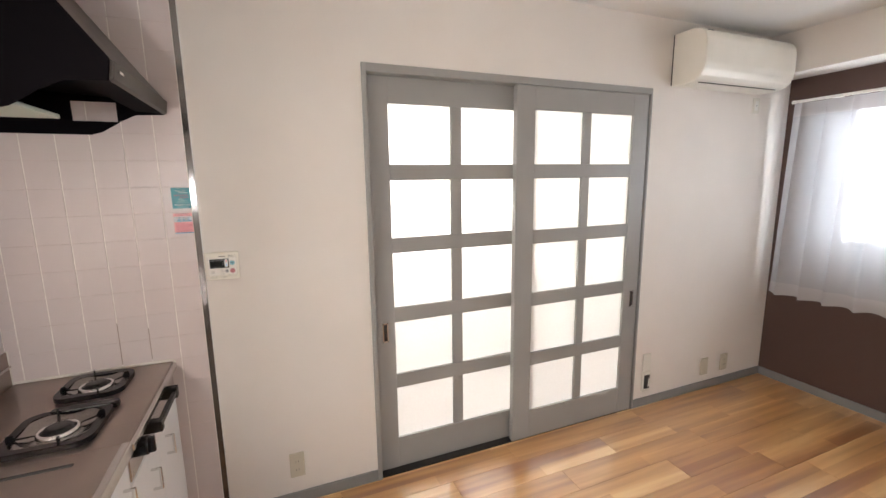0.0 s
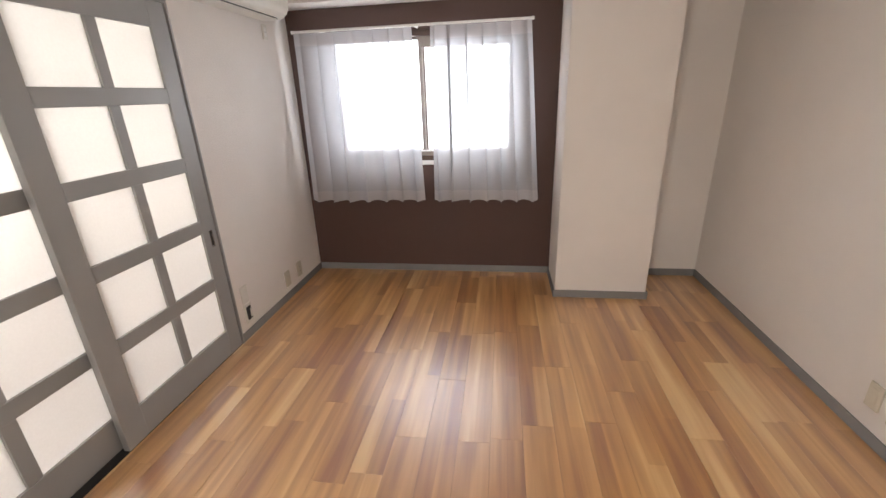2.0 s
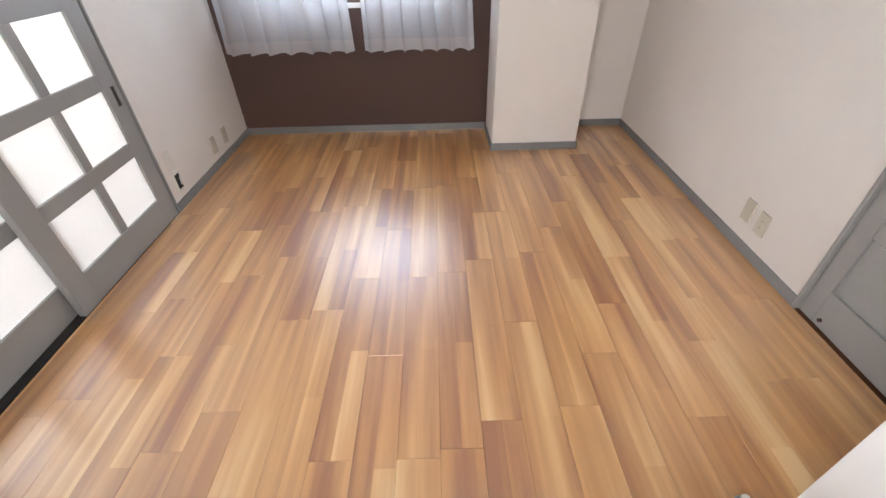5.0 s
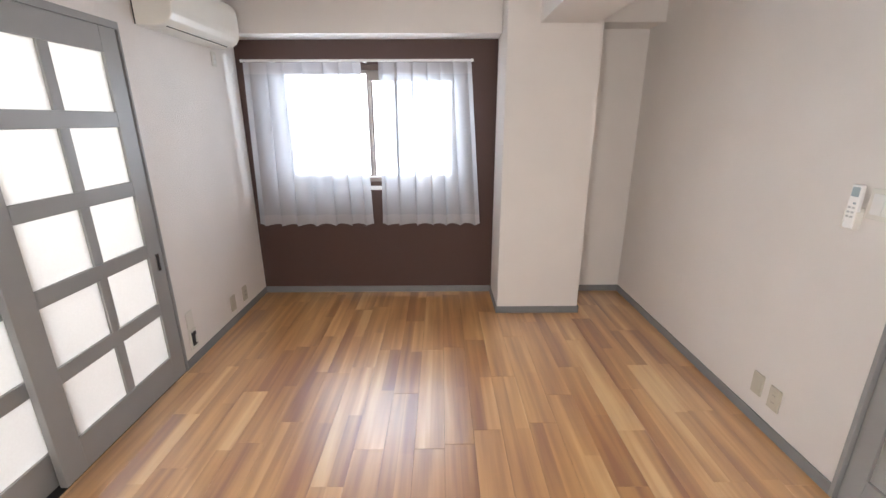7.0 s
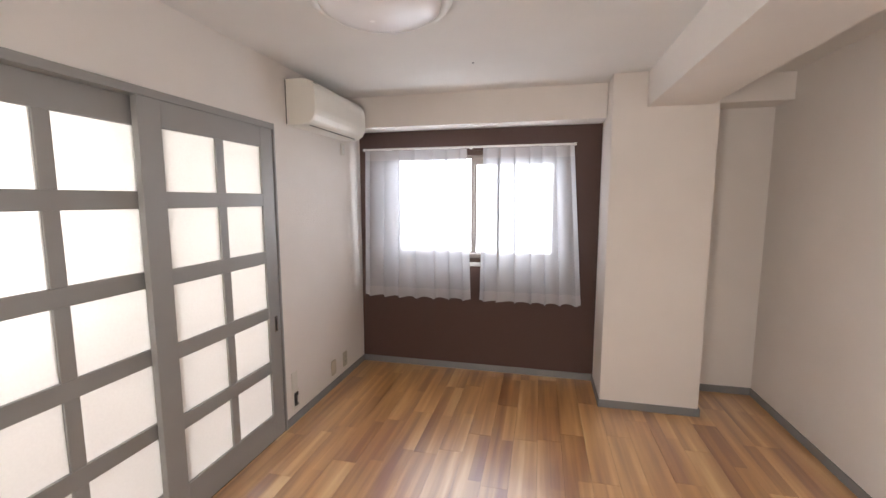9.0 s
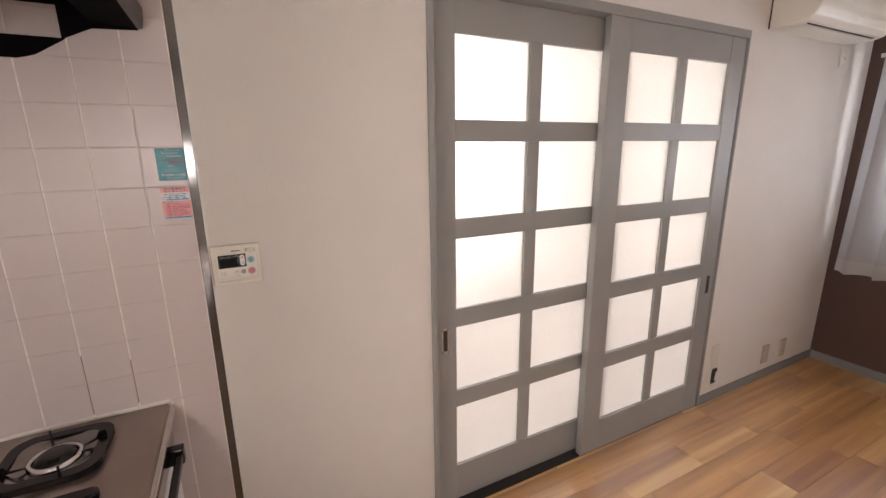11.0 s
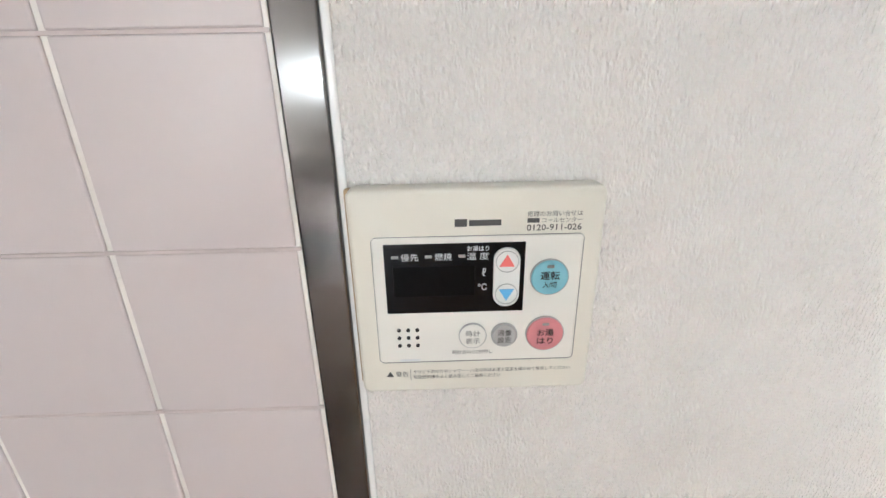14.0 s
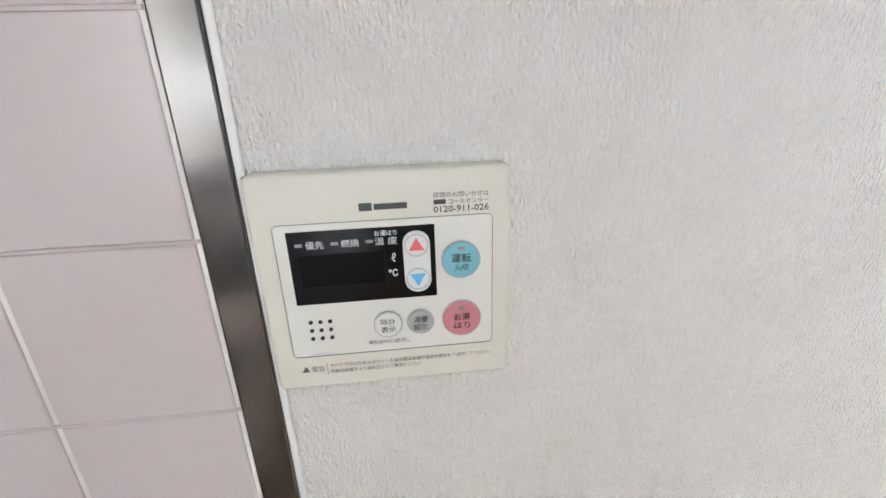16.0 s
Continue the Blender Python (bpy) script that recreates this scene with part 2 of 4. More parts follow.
def part(name, bm, mat, parent, label="", smooth=False):
    """Links bm, which is in world metres, as one mesh object under parent."""
    me = bpy.data.meshes.new(name)
    if parent:
        bmesh.ops.translate(bm, verts=bm.verts, vec=-base_of(parent))
    bm.to_mesh(me)
    bm.free()
    me.materials.append(mat)
    if smooth:
        for p in me.polygons:
            p.use_smooth = True
    ob = new(name, me)
    ob.parent = parent
    return tagged(ob, label)


def box(x0, x1, y0, y1, z0, z1, bevel=0.0, bm=None, segments=2):
    own = bmesh.new()
    bmesh.ops.create_cube(own, size=1)
    for v in own.verts:
        v.co = Vector((x0 + (v.co.x + 0.5) * (x1 - x0), y0 + (v.co.y + 0.5) * (y1 - y0), z0 + (v.co.z + 0.5) * (z1 - z0)))
    if bevel:
        bmesh.ops.bevel(own, geom=own.edges[:], offset=bevel, segments=segments, affect="EDGES", profile=0.5)
    if bm is None:
        return own
    me = bpy.data.meshes.new("t")
    own.to_mesh(me)
    bm.from_mesh(me)
    bpy.data.meshes.remove(me)
    own.free()
    return bm


def boxes(rows, bevel=0.0):
    bm = bmesh.new()
    for r in rows:
        box(*r, bevel=bevel, bm=bm)
    return bm


def prism(outline, axis, lo, hi, bevel=0.0, segments=2):
    """An outline of two coordinates drawn out along the third axis."""
    bm = bmesh.new()

    def at(a, b, c):
        return {"x": (c, a, b), "y": (a, c, b), "z": (a, b, c)}[axis]
    v0 = [bm.verts.new(at(a, b, lo)) for a, b in outline]
    v1 = [bm.verts.new(at(a, b, hi)) for a, b in outline]
    bm.faces.new(v0)
    bm.faces.new(v1[::-1])
    n = len(outline)
    for i in range(n):
        bm.faces.new((v0[i], v1[i], v1[(i + 1) % n], v0[(i + 1) % n]))
    bmesh.ops.recalc_face_normals(bm, faces=bm.faces)
    if bevel:
        bmesh.ops.bevel(bm, geom=bm.edges[:], offset=bevel, segments=segments, affect="EDGES", profile=0.5)
    return bm


def disc(centre, normal, radius, depth, bevel=0.0, n=40):
    bm = bmesh.new()
    bmesh.ops.create_cone(bm, cap_ends=True, segments=n, radius1=radius, radius2=radius, depth=depth)
    if bevel:
        edges = [e for e in bm.edges if abs(e.verts[0].co.z - e.verts[1].co.z) < 1e-6 and e.verts[0].co.z > 0]
        bmesh.ops.bevel(bm, geom=edges, offset=bevel, segments=3, affect="EDGES", profile=0.5)
    q = Vector((0, 0, 1)).rotation_difference(Vector(normal))
    bmesh.ops.transform(bm, matrix=Matrix.Translation(centre) @ q.to_matrix().to_4x4(), verts=bm.verts)
    return bm


def revolve(profile, centre, normal=(0, 0, 1), n=48, sx=1.0, sy=1.0):
    """A profile of (radius, height) turned round an axis."""
    bm = bmesh.new()
    rings = [[bm.verts.new((r * math.cos(2 * math.pi * i / n) * sx, r * math.sin(2 * math.pi * i / n) * sy, h)) for i in range(n)] for r, h in profile]
    for a, b in zip(rings, rings[1:]):
        for i in range(n):
            bm.faces.new((a[i], a[(i + 1) % n], b[(i + 1) % n], b[i]))
    bmesh.ops.recalc_face_normals(bm, faces=bm.faces)
    q = Vector((0, 0, 1)).rotation_difference(Vector(normal))
    bmesh.ops.transform(bm, matrix=Matrix.Translation(centre) @ q.to_matrix().to_4x4(), verts=bm.verts)
    return bm


def structure(name, bm, mat, label, category):
    return tagged(part(name, bm, mat, None), label, category, kind="structure")


def bars(name, rows, mat, parent, label=""):
    for r in rows:
        part(name, box(*r), mat, parent, label)


# ---- the plan ----
R_X, W_Y, CEIL_Z = 3.33, 3.709, 2.43          # long wall, window wall, ceiling
K_Y = -0.652                                  # wall behind the kitchen
BACK_Y = -3.2                                 # end of the room behind the kitchen line
T = 0.12

# wall with the sliding doors, pierced for them
DOOR_Y0, DOOR_Y1, DOOR_Z = 0.691, 2.411, 2.037
structure("wall_west", boxes([(-T, 0, K_Y - T, DOOR_Y0, 0, CEIL_Z), (-T, 0, DOOR_Y1, W_Y, 0, CEIL_Z), (-T, 0, DOOR_Y0, DOOR_Y1, DOOR_Z, CEIL_Z)]),
          WHITE_WALL, "off-white ribbed vinyl wallpaper wall with sliding doors", "wall")
WX0, WX1, WZ0, WZ1 = 0.28, 1.83, 0.99, 1.99
structure("wall_north", boxes([(-T, WX0, W_Y, W_Y + 0.15, 0, CEIL_Z), (WX1, 2.13, W_Y, W_Y + 0.15, 0, CEIL_Z),
                               (WX0, WX1, W_Y, W_Y + 0.15, 0, WZ0), (WX0, WX1, W_Y, W_Y + 0.15, WZ1, CEIL_Z)]),
          BROWN_WALL, "dark chocolate brown wallpaper accent wall round the window", "wall")
structure("wall_niche", box(2.13, R_X + T, W_Y, W_Y + 0.15, 0, CEIL_Z), WHITE_WALL, "off-white wallpaper wall in the niche beside the column", "wall")
EY0, EY1 = 0.575, 1.43                        # lattice door in the long wall
structure("wall_east", boxes([(R_X, R_X + T, BACK_Y, EY0, 0, CEIL_Z), (R_X, R_X + T, EY1, W_Y, 0, CEIL_Z), (R_X, R_X + T, EY0, EY1, 2.037, CEIL_Z)]), WHITE_WALL, "plain off-white wallpaper long wall", "wall")
# unseen box added behind the lattice door; its grey walls darken the panes
structure("pane_backing_box", boxes([(R_X + T, R_X + 0.7, EY0 - 0.1, EY0, 0, CEIL_Z), (R_X + T, R_X + 0.7, EY1, EY1 + 0.1, 0, CEIL_Z), (R_X + 0.6, R_X + 0.7, EY0, EY1, 0, CEIL_Z), (R_X + T, R_X + 0.6, EY0, EY1, 2.1, 2.2)]), BASE_GREY, "added grey box that keeps the lattice door's panes dark", "wall")
# the opening in this wall is added for the kitchen fill lamp
structure("wall_kitchen", boxes([(0, 0.65, K_Y - T, K_Y, 0, CEIL_Z), (1.45, 2.3, K_Y - T, K_Y, 0, CEIL_Z), (0.65, 1.45, K_Y - T, K_Y, 0, 1.10), (0.65, 1.45, K_Y - T, K_Y, 1.62, CEIL_Z)]), WHITE_WALL, "off-white wall behind the kitchen counter", "wall")
structure("wall_hall", boxes([(2.3, 2.3 + T, BACK_Y, K_Y, 0, CEIL_Z), ]), WHITE_WALL, "off-white hall wall", "wall")
structure("wall_south", boxes([(2.3, R_X + T, BACK_Y - T, BACK_Y, 0, CEIL_Z)]), WHITE_WALL, "off-white end wall", "wall")
structure("ceiling", box(-T, R_X + T, BACK_Y - T, W_Y + 0.15, CEIL_Z, CEIL_Z + 0.1), CEIL, "plain white papered ceiling", "ceiling")
structure("column", box(2.125, 2.795, 3.237, W_Y, 0, CEIL_Z), WHITE_WALL, "square structural column covered in off-white wallpaper", "column")
structure("beam_1", box(2.35, 2.755, BACK_Y, 3.237, 2.195, CEIL_Z), WHITE_WALL, "off-white papered ceiling beam running to the column", "beam")
structure("beam_2", boxes([(0, 2.12, 3.465, W_Y, 2.175, CEIL_Z), (2.80, R_X, 3.465, W_Y, 2.245, CEIL_Z)]), WHITE_WALL, "off-white papered beam above the window", "beam")
floor = structure("floor", box(-T, R_X + T, BACK_Y - T, W_Y + 0.15, -0.1, -0.003), SUBFLOOR, "warm cherry-toned wooden strip flooring", "floor")

# grey baseboards
BB = 0.06


def baseboard(rows):
    structure("baseboard", boxes(rows, 0.002), BASE_GREY, "grey vinyl baseboard", "baseboard")


baseboard([(0, 0.008, 0.012, DOOR_Y0, 0, BB)])
baseboard([(0, 0.008, DOOR_Y1, W_Y, 0, BB)])
baseboard([(0.008, 2.12, W_Y - 0.008, W_Y, 0, BB)])
baseboard([(2.112, 2.12, 3.229, W_Y - 0.008, 0, BB), (2.12, 2.80, 3.229, 3.237, 0, BB), (2.80, 2.808, 3.229, W_Y - 0.008, 0, BB)])
baseboard([(2.808, R_X - 0.008, W_Y - 0.008, W_Y, 0, BB)])
baseboard([(R_X - 0.008, R_X, 1.43, W_Y, 0, BB)])

# the room behind the sliding doors
structure("next_room_floor", box(-3.1, -T, -0.5, 4.2, -0.1, -0.004), SUBFLOOR, "wooden floor of the next room", "floor")
structure("next_room_ceiling", box(-3.1, -T, -0.5, 4.2, CEIL_Z, CEIL_Z + 0.1), CEIL, "white ceiling of the next room", "ceiling")
structure("next_room_walls", boxes([(-3.1, -T, -0.6, -0.5, 0, CEIL_Z), (-3.1, -T, 4.1, 4.2, 0, CEIL_Z),
                                    (-3.1, -3.0, -0.5, 4.1, 0, 0.55), (-3.1, -3.0, -0.5, 4.1, 2.35, CEIL_Z),
                                    (-3.1, -3.0, -0.5, 0.25, 0.55, 2.35), (-3.1, -3.0, 2.95, 4.1, 0.55, 2.35)]), WHITE_WALL, "off-white walls of the next room", "wall")

# solid dark strip stands in for the shadow between leaf and casing
structure("door_gap_shade", box(-0.05, -0.010, 2.3885, 2.3995, 0.005, 2.0), DARK, "dark strip painted as shade in the gap beside the sliding door", "gap")
# sliding door casing, track and threshold
structure("door_casing", boxes([(-T, 0.010, DOOR_Y0, DOOR_Y0 + 0.022, 0, DOOR_Z), (-T, 0.010, DOOR_Y1 - 0.011, DOOR_Y1, 0, DOOR_Z),
                                (-T, 0.010, DOOR_Y0 + 0.022, DOOR_Y1 - 0.011, DOOR_Z - 0.036, DOOR_Z)], 0.0015), GREY_PAINT, "grey painted wooden casing of the sliding doors", "door frame")
structure("door_track", boxes([(-T, -0.004, DOOR_Y0 + 0.022, DOOR_Y1 - 0.011, -0.003, 0.004)]), DARK, "dark sliding door track in the floor", "door track")


def lattice_door(name, xf, y0, y1, cols, label, handle_y, thick=0.034, handle_z=0.767, face=1, pane=FROST, group="sliding lattice doors", mid=True):
    """A door leaf with two columns of five panes. xf: its front face; face: 1 when the front looks to +x."""
    xb = xf - thick * face
    xa, xc = min(xf, xb), max(xf, xb)
    door = thing(name, ((xa + xc) / 2, (y0 + y1) / 2, 0.005), label, "door", group)
    z0, z1 = 0.006, 2.0
    bv = 0.002
    (a0, a1), (b0, b1) = cols
    part("stile", box(xa, xc, y0, a0, z0, z1, bv), GREY_PAINT, door)
    part("stile", box(xa, xc, b1, y1, z0, z1, bv), GREY_PAINT, door)
    part("rail", box(xa + .001, xc - .001, a0, b1, z0, 0.175, bv), GREY_PAINT, door)
    part("rail", box(xa + .001, xc - .001, a0, b1, 1.88, z1, bv), GREY_PAINT, door)
    for i in range(4):
        top = 1.88 - 0.3555 * i - 0.28
        part("rail", box(xa + .001, xc - .001, a0, b1, top - 0.0755, top, bv), GREY_PAINT, door)
    for i in range(5):
        top = 1.88 - 0.3555 * i
        part("muntin", box(xa + .002, xc - .002, a1, b0, top - 0.28, top, bv), GREY_PAINT, door)
        for u, v in cols:
            part("pane", box((xa + xc) / 2 - .003, (xa + xc) / 2 + .003, u - .004, v + .004, top - 0.284, top + 0.004), pane, door, "frosted glass pane")
    if handle_y:
        h = 0.05
        pull = part("handle", boxes([(xf - 0.002, xf + 0.0025, handle_y - 0.014, handle_y + 0.014, handle_z - h, handle_z - h + 0.006),
                                     (xf - 0.002, xf + 0.0025, handle_y - 0.014, handle_y + 0.014, handle_z + h - 0.006, handle_z + h),
                                     (xf - 0.002, xf + 0.0025, handle_y - 0.014, handle_y - 0.009, handle_z - h, handle_z + h),
                                     (xf - 0.002, xf + 0.0025, handle_y + 0.009, handle_y + 0.014, handle_z - h, handle_z + h)], 0.0006), CHROME, door, "recessed metal finger pull")
        part("cup", box(xf - 0.001, xf + 0.0012, handle_y - 0.009, handle_y + 0.009, handle_z - h + .006, handle_z + h - .006), DARK, pull)
    return door


lattice_door("sliding_door", -0.046, 0.713, 1.63, ((0.82, 1.14), (1.197, 1.515)), "grey painted wooden sliding door, ten frosted panes, rear track", 0.769)
lattice_door("sliding_door", 0.005, 1.487, 2.388, ((1.60, 1.918), (1.973, 2.277)), "grey painted wooden sliding door, ten frosted panes, front track", 2.342)
leaf = lattice_door("closet_door", R_X + 0.012, 0.60, 1.41, ((0.70, 0.985), (1.04, 1.33)), "closed grey wooden lattice door in the long wall", 0, face=-1, group="")
part("door_stop", disc((R_X + 0.008, 1.299, 0.042), (-1, 0, 0), 0.009, 0.010, 0.002, 16), BRONZE, leaf, "small round brown metal door stop")
structure("closet_door_casing", boxes([(R_X - 0.008, R_X + T, EY1 - 0.018, EY1, 0, 2.037), (R_X - 0.008, R_X + T, EY0, EY0 + 0.018, 0, 2.037), (R_X - 0.008, R_X + T, EY0 + 0.018, EY1 - 0.018, 2.02, 2.037)], 0.0015), GREY_PAINT, "grey painted casing of the lattice door", "door frame")

# ---- window ----
window = thing("window_1", (1.075, W_Y + 0.08, 1.0), "bronze aluminium sliding window in a brown wall", "window", kind="structure")
wf = part("window_frame", boxes([(WX0, WX1, W_Y + .02, W_Y + .13, WZ0, WZ0 + .05), (WX0, WX1, W_Y + .02, W_Y + .13, WZ1 - .04, WZ1),
                                 (WX0, WX0 + .04, W_Y + .02, W_Y + .13, WZ0 + .05, WZ1 - .04), (WX1 - .04, WX1, W_Y + .02, W_Y + .13, WZ0 + .05, WZ1 - .04)], .002), BRONZE, window)
for u, v, yy, rail in ((WX0 + .04, 1.085, W_Y + .085, .0), (1.04, WX1 - .04, W_Y + .05, .06)):
    s = part("sash", boxes([(u, v, yy, yy + .025, WZ0 + .05, WZ0 + .10), (u, v, yy, yy + .025, WZ1 - .06 - rail, WZ1 - .04),
                            (u, u + .03, yy, yy + .025, WZ0 + .10, WZ1 - .06 - rail), (v - .03, v, yy, yy + .025, WZ0 + .10, WZ1 - .06 - rail)], .002), SASH, window, "bronze aluminium sash")
    g = part("pane", box(u + .04, v - .04, yy + .010, yy + .014, WZ0 + .095, WZ1 - .055), GLASS, s, "clear glass pane")
    g.visible_shadow = False
part("window_sill", box(WX0 - .0, WX1, W_Y - .012, W_Y + .02, WZ0 - .02, WZ0 + .012, .002), WHITE_PLASTIC, window, "narrow pale sill")
part("guard_rail", boxes([(WX0, WX1, W_Y - 0.018, W_Y - 0.006, 1.08, 1.092)], .003), WHITE_PLASTIC, window, "thin white rail across the window")


# ---- curtains ----
def curtain(x0, x1, x0t, x1t, seed, label):
    rng = random.Random(seed)
    ztop, zbot = 1.99, 0.69
    cur = thing("curtain", ((x0 + x1) / 2, 3.565, 0.69), label, "curtain", "sheer curtains at the window")
    nu, nv = 260, 30
    ph = [rng.uniform(0, 6.28) for _ in range(4)]
    waves = 7

    def point(i, j):
        u, v = i / nu, j / nv
        x = (x0 + (x1 - x0) * u) * (1 - v) + (x0t + (x1t - x0t) * u) * v
        w = 2 * math.pi * waves * u + 1.1 * math.sin(4.3 * u + ph[0]) + 0.5 * math.sin(11 * u + ph[1])
        open_ = 1 - 0.45 * v ** 2
        y = 3.565 + 0.021 * open_ * math.cos(w + 0.5 * math.sin(5 * u + ph[3])) + 0.006 * math.sin(7 * u + 3 * v + ph[2])
        x += 0.030 * math.sin(w) * (0.85 + 0.35 * math.sin(5 * u + ph[2])) * min(1, 8 * u, 8 * (1 - u))
        z = zbot + (ztop - zbot) * v + (0.006 * math.sin(2 * math.pi * waves * u + 1) if j == 0 else 0)
        return x, y, z

    def sheet(j0, j1, off=0.0):
        bm = bmesh.new()
        g = []
        for j in range(j0, j1 + 1):
            row = []
            for i in range(nu + 1):
                x, y, z = point(i, j)
                row.append(bm.verts.new((x, y + off, z)))
            g.append(row)
        for a, b in zip(g, g[1:]):
            for i in range(nu):
                bm.faces.new((a[i], a[i + 1], b[i + 1], b[i]))
        return bm
    part("cloth", sheet(0, nv), SHEER, cur, "white sheer voile", smooth=True)
    part("hem", sheet(0, 2, -0.002), HEM, cur, "doubled hem", smooth=True)
    part("heading", sheet(nv - 2, nv, -0.002), HEM, cur, "pleated heading tape", smooth=True)
    return cur


curtain(0.083, 1.072, 0.118, 1.033, 3, "white sheer voile curtain in soft folds, drawn half across")
curtain(1.150, 1.995, 1.172, 1.90, 8, "white sheer voile curtain in soft folds, leaving a narrow gap")
rod = thing("curtain_rail", (1.0, 3.575, 2.0), "thin white curtain rail with knob ends above the window", "curtain rail")
part("bar", box(0.115, 1.90, 3.572, 3.586, 1.994, 2.012, .003), WHITE_PLASTIC, rod)
for x in (0.107, 1.908):
    part("finial", disc((x, 3.579, 2.003), (1, 0, 0), 0.012, 0.02, 0.004, 20), WHITE_PLASTIC, rod)
for x in (0.3, 1.04, 1.75):
    part("bracket", box(x, x + .02, 3.586, W_Y, 1.998, 2.010, .002), WHITE_PLASTIC, rod)

# ---- air conditioner ----
AC0, AC1 = 2.56, 3.36
ac = thing("air_conditioner", (0, 2.96, 2.2), "ivory wall-mounted split air conditioner above the doors", "air conditioner")
acp = [(0.0, 2.055), (0.125, 2.055), (0.160, 2.064), (0.190, 2.085), (0.207, 2.115), (0.214, 2.150), (0.214, 2.250), (0.208, 2.288), (0.192, 2.319), (0.166, 2.338), (0.13, 2.348), (0.0, 2.350)]
part("body", prism(acp, "y", AC0, AC1, 0.007, 3), PLASTIC, ac)
part("louvre", box(0.062, 0.136, AC0 + .05, AC1 - .06, 2.0515, 2.0548, .0008), PLASTIC, ac, "ivory air outlet flap")
part("louvre_gap", box(0.138, 0.144, AC0 + .05, AC1 - .06, 2.0560, 2.0605), DARK, ac, "dark slot along the air outlet")
part("side_seam", boxes([(0.0, 0.006, AC0 - .0015, AC0 + .001, 2.06, 2.345)]), DARK, ac)
part("display", box(0.150, 0.158, AC1 - .11, AC1 - .06, 2.0590, 2.0615), WHITE_PLASTIC, ac, "small indicator window")
part("badge", box(0.1840, 0.1910, AC0 + .03, AC0 + .075, 2.3235, 2.3255), BASE_GREY, ac, "tiny grey badge")


# ---- wall plates ----
def plate(x, face, y0, y1, z0, z1, label, kind, mat=PLATE, category="socket"):
    """A wall plate on the plane x, looking to +x (face 1) or -x (face -1)."""
    p = thing(kind, (x, (y0 + y1) / 2, (z0 + z1) / 2), label, category)
    xa, xb = sorted((x, x + face * 0.010))
    part("cover", box(xa, xb, y0, y1, z0, z1, .002), mat, p)
    ym, h = (y0 + y1) / 2, z1 - z0
    xs = sorted((x + face * 0.0085, x + face * 0.0115))
    part("insert", box(xs[0], xs[1], ym - .016, ym + .016, z0 + .18 * h, z1 - .18 * h, .001), mat, p)
    return p


def slots(p, x, face, ym, zs):
    for z in zs:
        for d in (-.006, .006):
            xs = sorted((x + face * .0108, x + face * .0122))
            part("slot", box(xs[0], xs[1], ym + d - .001, ym + d + .001, z - .004, z + .004), DARK, p)


p = plate(0, 1, 3.045, 3.113, 0.112, 0.235, "ivory plastic wall plate above the grey baseboard", "wall_plate")
p = plate(0, 1, 3.250, 3.318, 0.112, 0.235, "ivory plastic double socket above the grey baseboard", "wall_socket")
slots(p, 0, 1, 3.284, (0.155, 0.192))
p = plate(0, 1, 0.274, 0.340, 0.142, 0.262, "ivory plastic socket low on the wallpapered wall", "wall_socket")
slots(p, 0, 1, 0.307, (0.18, 0.222))
p = plate(R_X, -1, 1.880, 1.950, 0.160, 0.280, "blank ivory plastic wall plate on the long wall", "wall_plate")
p = plate(R_X, -1, 1.762, 1.832, 0.150, 0.270, "ivory plastic socket on the long wall", "wall_socket")
slots(p, R_X, -1, 1.797, (0.19, 0.23))

gas = thing("gas_outlet", (0, 2.515, 0.24), "ivory double wall plate with an open black gas tap recess", "gas outlet")
part("cover", boxes([(0, .010, 2.482, 2.549, 0.245, 0.37), (0, .014, 2.480, 2.551, 0.105, 0.243)], .003), PLASTIC, gas)
part("recess", box(0.0135, 0.0152, 2.492, 2.538, 0.128, 0.222, .004), DARK, gas, "black open recess")
part("flap", prism([(2.525, 0.14), (2.537, 0.145), (2.538, 0.19), (2.53, 0.20)], "x", 0.015, 0.022, .002), PLASTIC, gas, "ivory tap cover")

jack = thing("aircon_socket", (0, 3.35, 1.99), "ivory plastic socket below the air conditioner", "socket")
part("cover", box(0, .010, 3.322, 3.382, 1.935, 2.035, .002), PLASTIC, jack)
part("insert", box(.009, .0125, 3.338, 3.366, 1.955, 2.015, .001), WHITE_PLASTIC, jack)
slots(jack, 0.001, 1, 3.352, (1.985,))

remote = thing("remote_control", (R_X, 1.70, 1.2), "slim ivory air conditioner remote in its wall holder", "remote control")
part("holder", boxes([(R_X - .010, R_X, 1.633, 1.689, 1.125, 1.215), (R_X - .030, R_X - .010, 1.633, 1.638, 1.125, 1.20), (R_X - .030, R_X - .010, 1.684, 1.689, 1.125, 1.20)], .002), PLASTIC, remote)
part("handset", box(R_X - .030, R_X - .011, 1.639, 1.683, 1.130, 1.305, .005, segments=3), WHITE_PLASTIC, remote)
REMOTE_KEY = material("remote_key", (0.46, 0.46, 0.44), 0.4)
LCD_GREY = material("lcd_grey", (0.38, 0.45, 0.47), 0.15, var=.05)
part("display", box(R_X - .0312, R_X - .0295, 1.645, 1.677, 1.258, 1.296, .0008), LCD_GREY, remote, "small pale blue display")
for r in range(4):
    for c in range(2 if r else 1):
        part("button", box(R_X - .0315, R_X - .0295, 1.647 + c * .017, 1.659 + c * .017, 1.228 - r * .018, 1.236 - r * .018, .001), REMOTE_KEY if r else LCD_GREY, remote)

switch = thing("light_switch", (R_X, 1.575, 1.24), "ivory wall switch plate with one wide rocker", "light switch")
